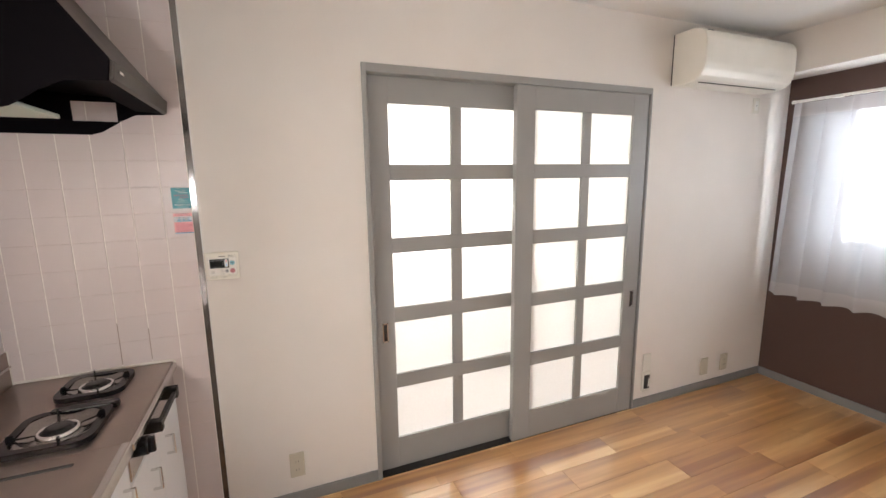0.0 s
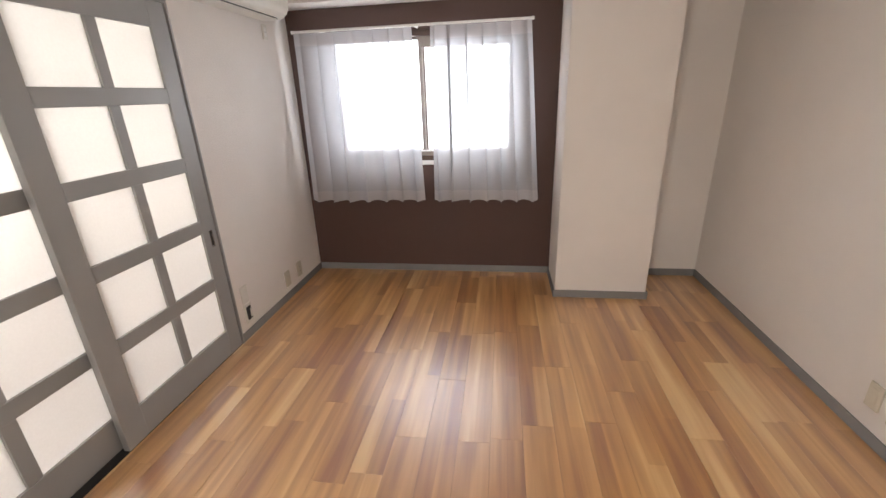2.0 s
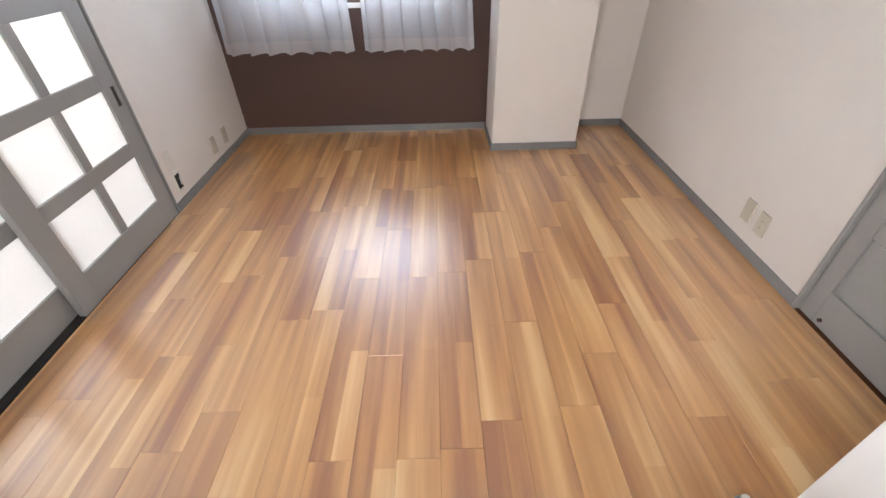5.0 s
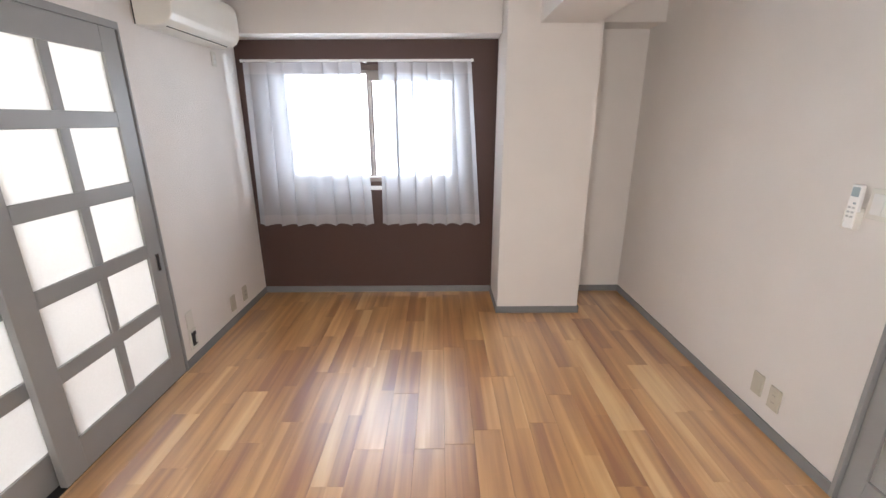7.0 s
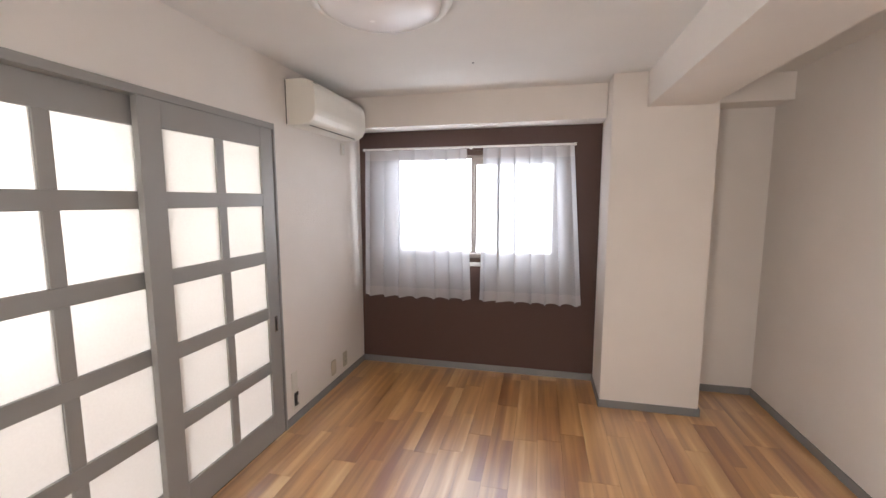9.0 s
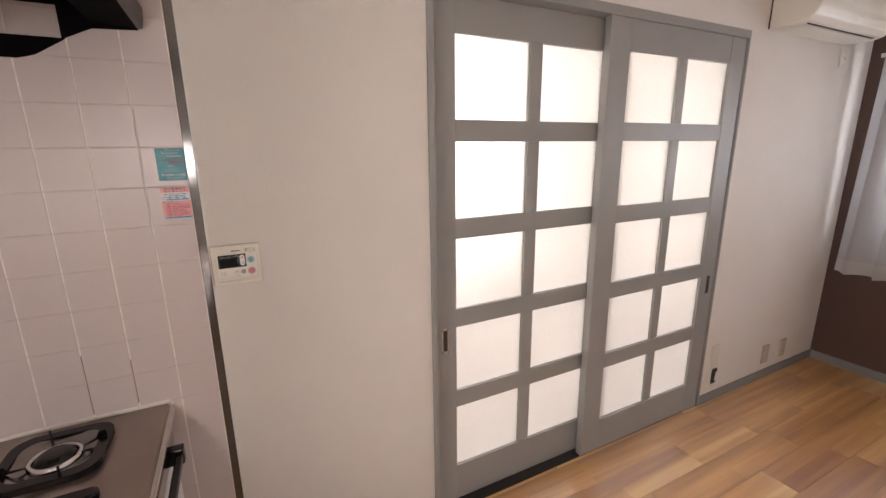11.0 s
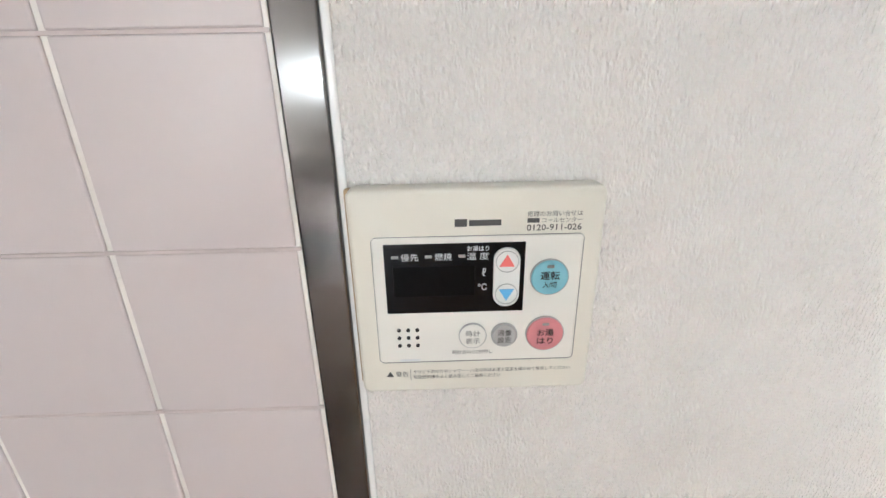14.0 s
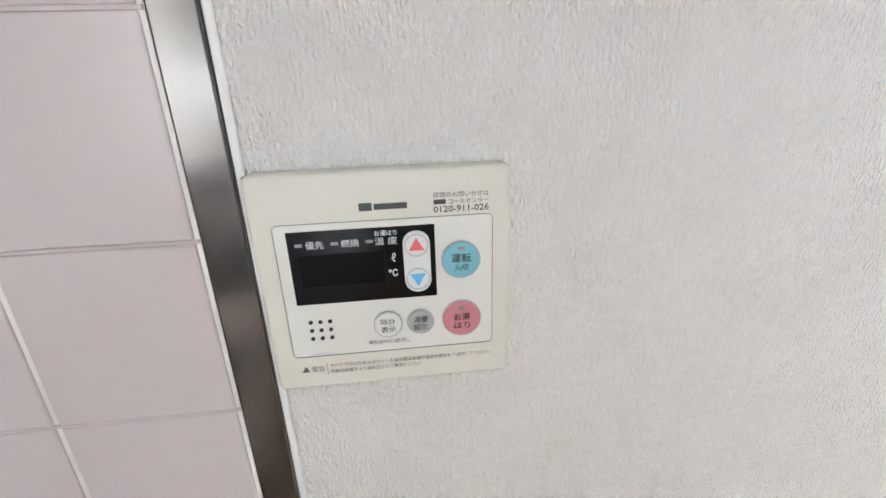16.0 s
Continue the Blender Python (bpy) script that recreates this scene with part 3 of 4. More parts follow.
part("cover", box(R_X - .009, R_X, 1.500, 1.620, 1.18, 1.30, .003), PLASTIC, switch)
part("rocker", box(R_X - .013, R_X - .008, 1.515, 1.559, 1.20, 1.28, .002), WHITE_PLASTIC, switch)
part("rocker", box(R_X - .013, R_X - .008, 1.561, 1.605, 1.20, 1.28, .002), WHITE_PLASTIC, switch)

# ---- ceiling lamp and screw ----
lamp = thing("ceiling_lamp", (0.97, 1.80, CEIL_Z), "round white plastic ceiling lamp, switched off", "ceiling lamp")
part("rim", revolve([(0.0, 0.0), (0.29, 0.0), (0.305, -0.012), (0.305, -0.03), (0.29, -0.045), (0.265, -0.045), (0.262, -0.03)], (0.97, 1.80, CEIL_Z), n=72), WHITE_PLASTIC, lamp, "white ring rim", smooth=True)
LAMP_WHITE = material("opal_acrylic", (0.86, 0.86, 0.88), 0.25, var=.01)
part("shade", revolve([(0.262, -0.03), (0.255, -0.055), (0.22, -0.078), (0.15, -0.092), (0.07, -0.097), (0.0, -0.098)], (0.97, 1.80, CEIL_Z), n=72), LAMP_WHITE, lamp, "opal white domed shade", smooth=True)
screw = thing("ceiling_screw", (1.21, 2.78, CEIL_Z), "small grey screw head in the ceiling", "screw")
part("head", disc((1.21, 2.78, CEIL_Z - .002), (0, 0, -1), 0.008, 0.004, .001, 16), BASE_GREY, screw)

# ---- white door standing ajar by the kitchen ----
wd = thing("white_door", (2.85, 0.2, 0), "plain white interior door standing half open", "door")
ang = math.atan2(0.57 + 0.10, 2.70 - 2.98)
rot = Matrix.Translation((2.98, -0.10, 0)) @ Matrix.Rotation(ang, 4, "Z")


def turned(bm):
    bmesh.ops.transform(bm, matrix=rot, verts=bm.verts)
    return bm


part("panel", turned(box(0, 0.726, -0.018, 0.018, 0.008, 2.0, .002)), WHITE_PAINT, wd)
part("handle", turned(boxes([(0.655, 0.675, -0.060, -0.018, 0.96, 0.98), (0.56, 0.675, -0.066, -0.052, 0.962, 0.978)], .003)), CHROME, wd, "chrome lever handle")

# ---- floor stop for the white door ----
stopper = thing("door_stopper", (2.60, 0.60, 0), "small chrome floor door stop with a white cap", "door stop")
part("base", disc((2.60, 0.60, .004), (0, 0, 1), 0.022, 0.008, .002, 28), CHROME, stopper)
part("post", disc((2.60, 0.60, .020), (0, 0, 1), 0.009, 0.026, .002, 20), CHROME, stopper)
part("cap", disc((2.60, 0.60, .037), (0, 0, 1), 0.013, 0.010, .003, 24), WHITE_PLASTIC, stopper, "white rubber cap")

# ---- kitchen ----
structure("trim", box(0, 0.005, -0.010, 0.011, 0, CEIL_Z, 0.001), STRIP, "upright stainless steel edge strip beside the tiles", "trim")
structure("tile_bed", boxes([(0, 0.0048, K_Y, -0.010, 0, CEIL_Z), (0.0048, 0.65, K_Y, K_Y + 0.0048, 0.80, CEIL_Z)]), GROUT, "off-white grout behind the tiles", "wall")
structure("wallpaper_edge", box(0, 0.0030, 0.0112, 0.0156, 0, CEIL_Z, .0012), EDGE, "pale cut edge of the wallpaper", "trim")

C_TOP, C_FRONT = 0.805, -0.138
ST_X = 0.60


def rounded(cx, cy, hx, hy, r, n=10):
    pts = []
    for k, (sx, sy) in enumerate(((1, 1), (-1, 1), (-1, -1), (1, -1))):
        for i in range(n + 1):
            a = math.pi / 2 * (k + i / n)
            pts.append((cx + sx * (hx - r) + r * math.cos(a), cy + sy * (hy - r) + r * math.sin(a)))
    return pts


def ring(outer, inner, z0, z1, bevel=0.0):
    """A flat ring between two outlines with equally many points."""
    bm = bmesh.new()
    loops = []
    for pts, z in ((outer, z0), (outer, z1), (inner, z1), (inner, z0)):
        loops.append([bm.verts.new((x, y, z)) for x, y in pts])
    n = len(outer)
    for k in range(4):
        a, b = loops[k], loops[(k + 1) % 4]
        for i in range(n):
            bm.faces.new((a[i], a[(i + 1) % n], b[(i + 1) % n], b[i]))
    bmesh.ops.recalc_face_normals(bm, faces=bm.faces)
    return bm


stove = thing("gas_stove", (0.3, -0.4, 0.5), "built-in steel gas stove with two black-ringed burners", "gas stove")
part("top", box(0.004, ST_X - .004, K_Y + .012, C_FRONT, C_TOP - .02, C_TOP, .004), COUNTER, stove, "worn stainless steel stove top")
part("front", box(0.012, ST_X - .006, C_FRONT - .03, C_FRONT - .004, 0.68, C_TOP - .021, .003), STEEL, stove, "stainless steel control panel")
part("lip", box(0.008, ST_X - .004, C_FRONT - .002, C_FRONT + .014, C_TOP - .030, C_TOP - .004, .005), STEEL, stove, "rolled steel front edge")


def burner(cx, cy, hx, hy, name_label):
    b = part("burner", revolve([(0.0, 0.002), (0.055, 0.002), (0.066, 0.003), (min(hx, hy) * .76, 0.008), (min(hx, hy) * .86, 0.014), (min(hx, hy) * .93, 0.015)], (cx, cy, C_TOP + .001), sx=hx / min(hx, hy), sy=hy / min(hx, hy)), BOWL, stove, name_label, smooth=True)
    part("surround", ring(rounded(cx, cy, hx, hy, .046), rounded(cx, cy, hx - .023, hy - .023, .038), C_TOP, C_TOP + .017), BLACK, b, "black enamelled pan support ring")
    part("cap", revolve([(0.0, 0.020), (0.024, 0.021), (0.031, 0.019), (0.034, 0.014), (0.038, 0.012), (0.039, 0.002)], (cx, cy, C_TOP), n=36), BLACK, b, "black burner cap", smooth=True)
    part("burner_ring", revolve([(0.041, 0.004), (0.043, 0.013), (0.049, 0.013), (0.052, 0.004)], (cx, cy, C_TOP), n=36), CHROME, b, smooth=True)
    for k in range(4):
        a = math.radians(90 * k + 20)
        arm = prism([(0.045, 0.008), (min(hx, hy) - .012, 0.014), (min(hx, hy) - .002, 0.018), (min(hx, hy) - .004, 0.032), (min(hx, hy) - .016, 0.033), (min(hx, hy) - .024, 0.018), (0.052, 0.012)], "y", -.0025, .0025, .0008)
        bmesh.ops.transform(arm, matrix=Matrix.Translation((cx, cy, C_TOP)) @ Matrix.Rotation(a, 4, "Z"), verts=arm.verts)
        part("prong", arm, BLACK, b)
    return b


burner(0.155, -0.345, 0.099, 0.100, "chrome drip bowl of the rear burner")
burner(0.45, -0.345, 0.115, 0.112, "chrome drip bowl of the front burner")
part("vent_cover", prism(rounded(0.337, -0.315, .017, .090, .016), "z", C_TOP, C_TOP + .021, .004), BLACK, stove, "long black enamelled vent cover")
k = part("knob", disc((0.52, C_FRONT + .012, 0.745), (0, 1, 0), 0.028, 0.034, .004, 28), BLACK, stove, "black round gas knob")
part("grip", box(0.514, 0.526, C_FRONT + .026, C_FRONT + .044, 0.720, 0.770, .003), BLACK, k)
part("grill_handle", boxes([(0.170, 0.430, C_FRONT + .026, C_FRONT + .042, 0.742, 0.762), (0.168, 0.196, C_FRONT - .006, C_FRONT + .044, 0.728, 0.772), (0.404, 0.432, C_FRONT - .006, C_FRONT + .044, 0.730, 0.770)], .004), BLACK, stove, "long black grill handle standing off the panel")
cab = thing("stove_cabinet", (0.3, -0.4, 0), "white laminate cabinet under the stove with chrome handles", "cabinet")
part("body", box(0.014, ST_X - .004, K_Y + .01, C_FRONT - .022, 0.06, 0.675, .001), WHITE_PAINT, cab)
for k in range(2):
    d = part("door", box(0.016 + .292 * k, 0.016 + .292 * k + .288, C_FRONT - .0215, C_FRONT - .004, 0.07, 0.672, .002), WHITE_PAINT, cab)
    hx = 0.225 + .20 * k
    part("handle", boxes([(hx, hx + .008, C_FRONT - .004, C_FRONT + .022, 0.60, 0.608), (hx, hx + .008, C_FRONT - .004, C_FRONT + .022, 0.53, 0.538), (hx, hx + .008, C_FRONT + .018, C_FRONT + .026, 0.53, 0.608)], .002), CHROME, d, "chrome bow handle")
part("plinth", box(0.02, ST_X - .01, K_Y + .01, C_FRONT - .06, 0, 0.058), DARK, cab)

SX0, SX1, SY0, SY1 = 0.84, 1.46, -0.56, -0.21
work = thing("sink_worktop", (1.4, -0.4, C_TOP), "worn stainless steel worktop with a sunken sink", "worktop")
part("surface", boxes([(ST_X, SX0, K_Y + .012, C_FRONT, C_TOP - .02, C_TOP + .002), (SX1, 2.2, K_Y + .012, C_FRONT, C_TOP - .02, C_TOP + .002),
                       (SX0, SX1, K_Y + .012, SY0, C_TOP - .02, C_TOP + .002), (SX0, SX1, SY1, C_FRONT, C_TOP - .02, C_TOP + .002)], .002), COUNTER, work)
part("front_edge", box(ST_X, 2.2, C_FRONT - .012, C_FRONT + .012, C_TOP - .032, C_TOP + .008, .005), STEEL, work, "rounded raised front edge")
part("basin", boxes([(SX0 - .003, SX0, SY0, SY1, .62, C_TOP - .004), (SX1, SX1 + .003, SY0, SY1, .62, C_TOP - .004), (SX0, SX1, SY0 - .003, SY0, .62, C_TOP - .004),
                     (SX0, SX1, SY1, SY1 + .003, .62, C_TOP - .004), (SX0, SX1, SY0, SY1, .617, .62)]), STEEL, work, "stainless steel basin")
part("slot", box(0.650, 0.662, -0.430, -0.240, C_TOP + .0015, C_TOP + .0045, .001), DARK, work, "long dark slot in the worktop")
sink_cab = thing("sink_cabinet", (1.4, -0.4, 0), "white laminate sink cabinet below the steel worktop", "cabinet")
part("body", boxes([(ST_X + .002, 2.19, K_Y + .01, C_FRONT - .022, 0.06, 0.60), (ST_X + .002, SX0 - .01, K_Y + .01, C_FRONT - .022, 0.60, C_TOP - .034)], .001), WHITE_PAINT, sink_cab)
for k in range(3):
    d = part("door", box(0.608 + .527 * k, 0.608 + .527 * k + .522, C_FRONT - .0215, C_FRONT - .004, 0.07, 0.765, .002), WHITE_PAINT, sink_cab)
    hx = 0.66 + .527 * k
    part("handle", boxes([(hx, hx + .008, C_FRONT - .004, C_FRONT + .022, 0.70, 0.708), (hx, hx + .008, C_FRONT - .004, C_FRONT + .022, 0.63, 0.638), (hx, hx + .008, C_FRONT + .018, C_FRONT + .026, 0.63, 0.708)], .002), CHROME, d, "chrome bow handle")
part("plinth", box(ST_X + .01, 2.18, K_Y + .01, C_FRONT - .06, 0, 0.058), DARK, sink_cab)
splash = thing("splash_panel", (0.3, K_Y, C_TOP), "brushed stainless steel splash panel behind the stove", "splash panel")
part("sheet", boxes([(0.010, 2.2, K_Y + .0055, K_Y + .0115, C_TOP - .01, 0.932)], .001), COUNTER, splash)
part("ledge", box(0.012, 2.2, K_Y + .0115, K_Y + .020, 0.874, 0.882, .002), STEEL, splash)
structure("sealant", boxes([(0.0, 0.010, K_Y + .014, C_FRONT + .004, C_TOP + .0, C_TOP + .011), (0.0, 0.010, C_FRONT + .0045, C_FRONT + .010, C_TOP - .03, C_TOP + .006), (0.0, 0.010, K_Y + .004, K_Y + .0135, C_TOP - .0, 0.936)], .003), CAULK, "white sealant bead between tiles and steel", "sealant")

# ---- range hood ----
hood = thing("range_hood", (0.3, -0.35, 1.7), "black enamelled range hood with a slanted front", "range hood")
HX0, HX1 = 0.008, 0.600


def arc(p, q, bulge, n=5):
    return [(p[0] + (q[0] - p[0]) * i / n, p[1] + (q[1] - p[1]) * i / n + bulge * math.sin(math.pi * i / n)) for i in range(1, n)]


side = [(-0.648, 1.703), (-0.295, 1.703), (-0.265, 1.712), (-0.205, 1.752), (-0.155, 1.776), (-0.066, 1.781), (-0.058, 1.833)]
top_pts = [(-0.390, 2.285), (-0.648, 2.285)]


def side_panel(x0, x1, cut):
    """A hood end plate; cut: the corners of the opening in it, or nothing."""
    if not cut:
        return prism(side + top_pts, "x", x0, x1, .0012, 1)
    u0, u1, w0, w1 = cut
    bm = bmesh.new()
    for poly in ([(-0.648, 1.703), (-0.295, 1.703), (-0.285, w0), (-0.648, w0)], [(-0.285, w0), (-0.295, 1.703), (-0.265, 1.712), (-0.205, 1.752 if w0 > 1.752 else w0)],
                 [(-0.648, w0), (u0, w0), (u0, w1), (-0.648, w1)], [(u1, w0), (-0.205, 1.752), (-0.155, 1.776), (-0.066, 1.781), (-0.058, 1.833), (u1, w1)],
                 [(-0.648, w1), (u0, w1), (u1, w1), (-0.058, 1.833), (-0.390, 2.285), (-0.648, 2.285)]):
        one = prism(poly, "x", x0, x1)
        me = bpy.data.meshes.new("t")
        one.to_mesh(me)
        bm.from_mesh(me)
        bpy.data.meshes.remove(me)
        one.free()
    return bm


part("side_panel", side_panel(HX0, HX0 + .004, (-0.345, -0.212, 1.750, 1.818)), HOOD_BLACK, hood)
part("side_panel", side_panel(HX1 - .004, HX1, None), HOOD_BLACK, hood)
part("front_panel", prism([(-0.060, 1.838), (-0.058, 1.833), (-0.388, 2.285), (-0.392, 2.283)], "x", HX0 + .0045, HX1 - .0045), HOOD_LIP, hood, "brown-grey slanted front panel")
part("front_lip", prism([(-0.0655, 1.781), (-0.055, 1.786), (-0.050, 1.830), (-0.0585, 1.8345)], "x", HX0 + .0045, HX1 - .0045, .0015), HOOD_LIP, hood, "brown-grey front lip")
part("underside", prism([(-0.0665, 1.783), (-0.155, 1.790), (-0.155, 1.794), (-0.0665, 1.787)], "x", HX0 + .0045, HX1 - .0045), HOOD_BLACK, hood)
part("back_panel", box(HX0 + .0045, HX1 - .0045, K_Y + .006, K_Y + .010, 1.704, 2.284), HOOD_BLACK, hood)
part("baffle", prism([(-0.16, 1.83), (-0.60, 1.86), (-0.60, 1.87), (-0.16, 1.84)], "x", HX0 + .0045, HX1 - .0045), HOOD_BLACK, hood)
FILTER = plain("filter_green_white", (0.60, 0.66, 0.58), 0.5)
part("filter", boxes([(0.12, 0.50, -0.62, -0.34, 1.742, 1.756)], .003), FILTER, hood, "pale greenish filter cover")
part("duct", box(HX0 + .02, HX1 - .02, K_Y + .011, -0.35, 2.286, CEIL_Z - .002, .002), HOOD_BLACK, hood)
# the reflection on the hood lip is modelled as a small chrome dot
part("lip_glint", box(0.535, 0.565, -0.0530, -0.0480, 1.806, 1.813, .001), CHROME, hood, "small chrome dot standing in for a glint")


# ---- writing ----
def words(text, size, y, z, x, mat, name, parent, width=None, mid=False):
    """Flat letters on a wall that looks to +x; y runs to the right, z is the middle of the line."""
    cu = bpy.data.curves.new(name, "FONT")
    cu.body, cu.size, cu.resolution_u = text, size, 2
    if text[:3] in ("TEL", "13A", "348", "ガスを", "使いま") or text in ("運転", "入/切", "お湯", "はり", "お湯はり", "0120-911-026", "℃"):
        cu.offset = size * 0.012
    tmp = new(name, cu)
    bpy.context.view_layer.update()
    me = bpy.data.meshes.new_from_object(tmp.evaluated_get(bpy.context.evaluated_depsgraph_get()))
    bpy.data.objects.remove(tmp)
    bm = bmesh.new()
    bm.from_mesh(me)
    bpy.data.meshes.remove(me)
    xs = [v.co.x for v in bm.verts]
    ys = [v.co.y for v in bm.verts]
    w = max(xs) - min(xs)
    k = width / w if width else 1
    y0 = y - w * k / 2 if mid else y
    for v in bm.verts:
        u, h = (v.co.x - min(xs)) * k + y0, v.co.y - (min(ys) + max(ys)) / 2 + z
        v.co = Vector((x, u, h))
    return part(name, bm, mat, parent)


INK = plain("dark_print", (0.025, 0.022, 0.022))
GREY_INK = plain("grey_print", (0.07, 0.065, 0.06))
PALE_INK = plain("pale_print", (0.72, 0.72, 0.72))
LED = plain("led_grey", (0.30, 0.29, 0.28), 0.3)
RED_TRI = plain("coral_red", (0.80, 0.16, 0.15), 0.4)
BLUE_TRI = plain("sky_blue", (0.16, 0.48, 0.80), 0.4)
BTN_BLUE = plain("button_blue", (0.25, 0.52, 0.60), 0.3)
BTN_PINK = plain("button_pink", (0.60, 0.23, 0.25), 0.3)
BTN_GREY = plain("button_grey", (0.42, 0.41, 0.40), 0.35)
PANEL_WHITE = plain("panel_white", (0.80, 0.77, 0.71), 0.3)
BODY_IVORY = plain("body_ivory", (0.76, 0.72, 0.63), 0.32)
LCD_BLACK = material("lcd_black", (0.001, 0.001, 0.001), 0.3, var=0.02, spec=0.1)
STAIN = material("yellowed_tape", (0.42, 0.30, 0.17), 0.6, var=.2, scale=60)

ctl = thing("water_heater_control", (0.0, 0.079, 1.182), "ivory water heater control panel with black display", "control panel")
x0 = 0.015
part("body", prism(rounded(0.0790, 1.1853, .0625, .0577, .0045, 5), "x", 0.0005, x0, .0022, 3), BODY_IVORY, ctl)
part("back_plate", box(0.0003, 0.006, 0.0142, 0.1405, 1.1285, 1.2415, .001), STAIN, ctl, "yellowed back plate edge")
part("seam", ring([(a, b) for a, b in rounded(0.0795, 1.1835, .0525, .0360, .003)], [(a, b) for a, b in rounded(0.0795, 1.1835, .05225, .03575, .00275)], 0, .0004), BASE_GREY, ctl)
seam = bpy.data.objects["seam"]
for v in seam.data.vertices:
    # drawn flat, stood up against the wall
    p = v.co + base_of(ctl)
    v.co = Vector((x0 + p.z, p.x, p.y)) - base_of(ctl)
part("flap", box(x0 - .001, x0 + .0003, 0.0275, 0.1315, 1.1480, 1.2190, .0002, segments=1), PANEL_WHITE, ctl, "off-white flap")
xf = x0 + .0004
part("display", box(xf - .001, xf + .0003, 0.0330, 0.1032, 1.1778, 1.2158, .0003), SCREEN, ctl, "black display window")
part("lcd", box(xf, xf + .0005, 0.0372, 0.0782, 1.1875, 1.2040, .0002), LCD_BLACK, ctl)
xt = xf + .0006
for y, t, w in ((0.0415, "優先", .0085), (0.0582, "燃焼", .0085), (0.0742, "温 度", .0108)):
    words(t, .0042, y, 1.2090, xt, PALE_INK, "lettering", ctl, w)
words("お湯はり", .0030, 0.0742, 1.2130, xt, PALE_INK, "lettering", ctl, .0108)
for y in (0.0385, 0.0552, 0.0718):
    part("led", box(xf, xf + .0007, y - .0019, y + .0016, 1.2083, 1.2099, .0003), LED, ctl)
words("ℓ", .0060, 0.0815, 1.2003, xt, PALE_INK, "lettering", ctl, .0022)
words("℃", .0048, 0.0797, 1.1922, xt, PALE_INK, "lettering", ctl, .0045)


def flat(outline, xa, xb, mat, name, parent, label="", bevel=.0003):
    return part(name, prism(outline, "x", xa, xb, bevel, 1), mat, parent, label)


pill = flat(rounded(0.0940, 1.1972, .0066, .0160, .0064), xf, xf + .0016, WHITE_PLASTIC, "rocker", ctl, "white up and down rocker")
for z, mat, sgn in ((1.2062, RED_TRI, 1), (1.1886, BLUE_TRI, -1)):
    key = part("key", disc((xf + .0014, 0.0940, z), (1, 0, 0), 0.0056, 0.0012, .0004, 36), WHITE_PLASTIC, pill)
    part("rim", revolve([(0.0054, 0.0), (0.0054, .0004), (0.0057, .0004), (0.0057, 0)], (xf + .00205, 0.0940, z), (1, 0, 0), 40), BTN_GREY, key)
    flat([(0.0940 - .0038, z - .0026 * sgn), (0.0940 + .0038, z - .0026 * sgn), (0.0940, z + .0038 * sgn)], xf + .0020, xf + .0024, mat, "arrow", key, "", 0)
for y, z, r, mat, lines, size, lab in ((0.1158, 1.1967, .0094, BTN_BLUE, ("運転", "入/切"), .0050, "pale blue round button"), (0.1155, 1.1640, .0098, BTN_PINK, ("お湯", "はり"), .0044, "pink round button"),
                                       (0.0772, 1.1638, .0070, PANEL_WHITE, ("時計", "表示"), .0038, "white round button"), (0.0940, 1.1638, .0066, BTN_GREY, ("湯量", "設定"), .0038, "grey round button")):
    b = part("button", disc((xf + .0008, y, z), (1, 0, 0), r, .0022, .0008, 48), mat, ctl, lab, smooth=False)
    part("rim", revolve([(r, 0.0), (r, .0012), (r + .0004, .0012), (r + .0004, 0)], (xf, y, z), (1, 0, 0), 48), BTN_GREY, b)
    big = r > .008
    if big:
        part("led", box(xf + .0018, xf + .0023, y - .0018, y + .0018, z + .0062 - .0008, z + .0062 + .0008, .0003), LED, b)
    words(lines[0], size, y, z + (.0014 if big else .0021), xf + .00225, INK, "lettering", b, size * 1.95, True)
    words(lines[1], size * (.75 if lines[1] == "入/切" else 1), y, z - (.0036 if big else .0023), xf + .00225, INK, "lettering", b, size * (1.4 if lines[1] == "入/切" else 1.95), True)
words("時計合わせ2秒押し", .0028, 0.0772, 1.1535, xf + .0003, INK, "lettering", ctl, .0215, True)
for r in range(3):
    for c in range(3):
        part("speaker_hole", disc((xf, 0.0384 + c * .0048, 1.1678 - r * .0047), (1, 0, 0), 0.00105, .0008, 0, 14), DARK, ctl)
part("print_bar", box(xf, xf + .0002, 0.0380, 0.0490, 1.1484, 1.1497), PALE_INK, ctl)
part("badge", boxes([(x0 - .0002, x0 + .0003, 0.0682, 0.0742, 1.2240, 1.2278), (x0 - .0002, x0 + .0003, 0.0752, 0.0908, 1.2243, 1.2272)], .0002), GREY_INK, ctl, "plain grey maker's mark")
xb = x0 + .0002
words("修理のお問い合せは", .0030, 0.1032, 1.2297, xb, GREY_INK, "lettering", ctl, .0268)
words("コールセンター", .0028, 0.1105, 1.2264, xb, GREY_INK, "lettering", ctl, .0195)
part("print_bar", box(xb - .0002, xb + .0001, 0.1034, 0.1092, 1.2253, 1.2275), GREY_INK, ctl)
words("0120-911-026", .0044, 0.1032, 1.2228, xb, GREY_INK, "lettering", ctl, .0268)
words("警告", .0036, 0.0352, 1.1400, xb, GREY_INK, "lettering", ctl, .0068)
flat([(0.0302, 1.1385), (0.0340, 1.1385), (0.0321, 1.1417)], xb - .0002, xb + .0002, GREY_INK, "warning_mark", ctl, "", 0)
part("rule", box(xb - .0002, xb + .0001, 0.0432, 0.0434, 1.1362, 1.1430), GREY_INK, ctl)
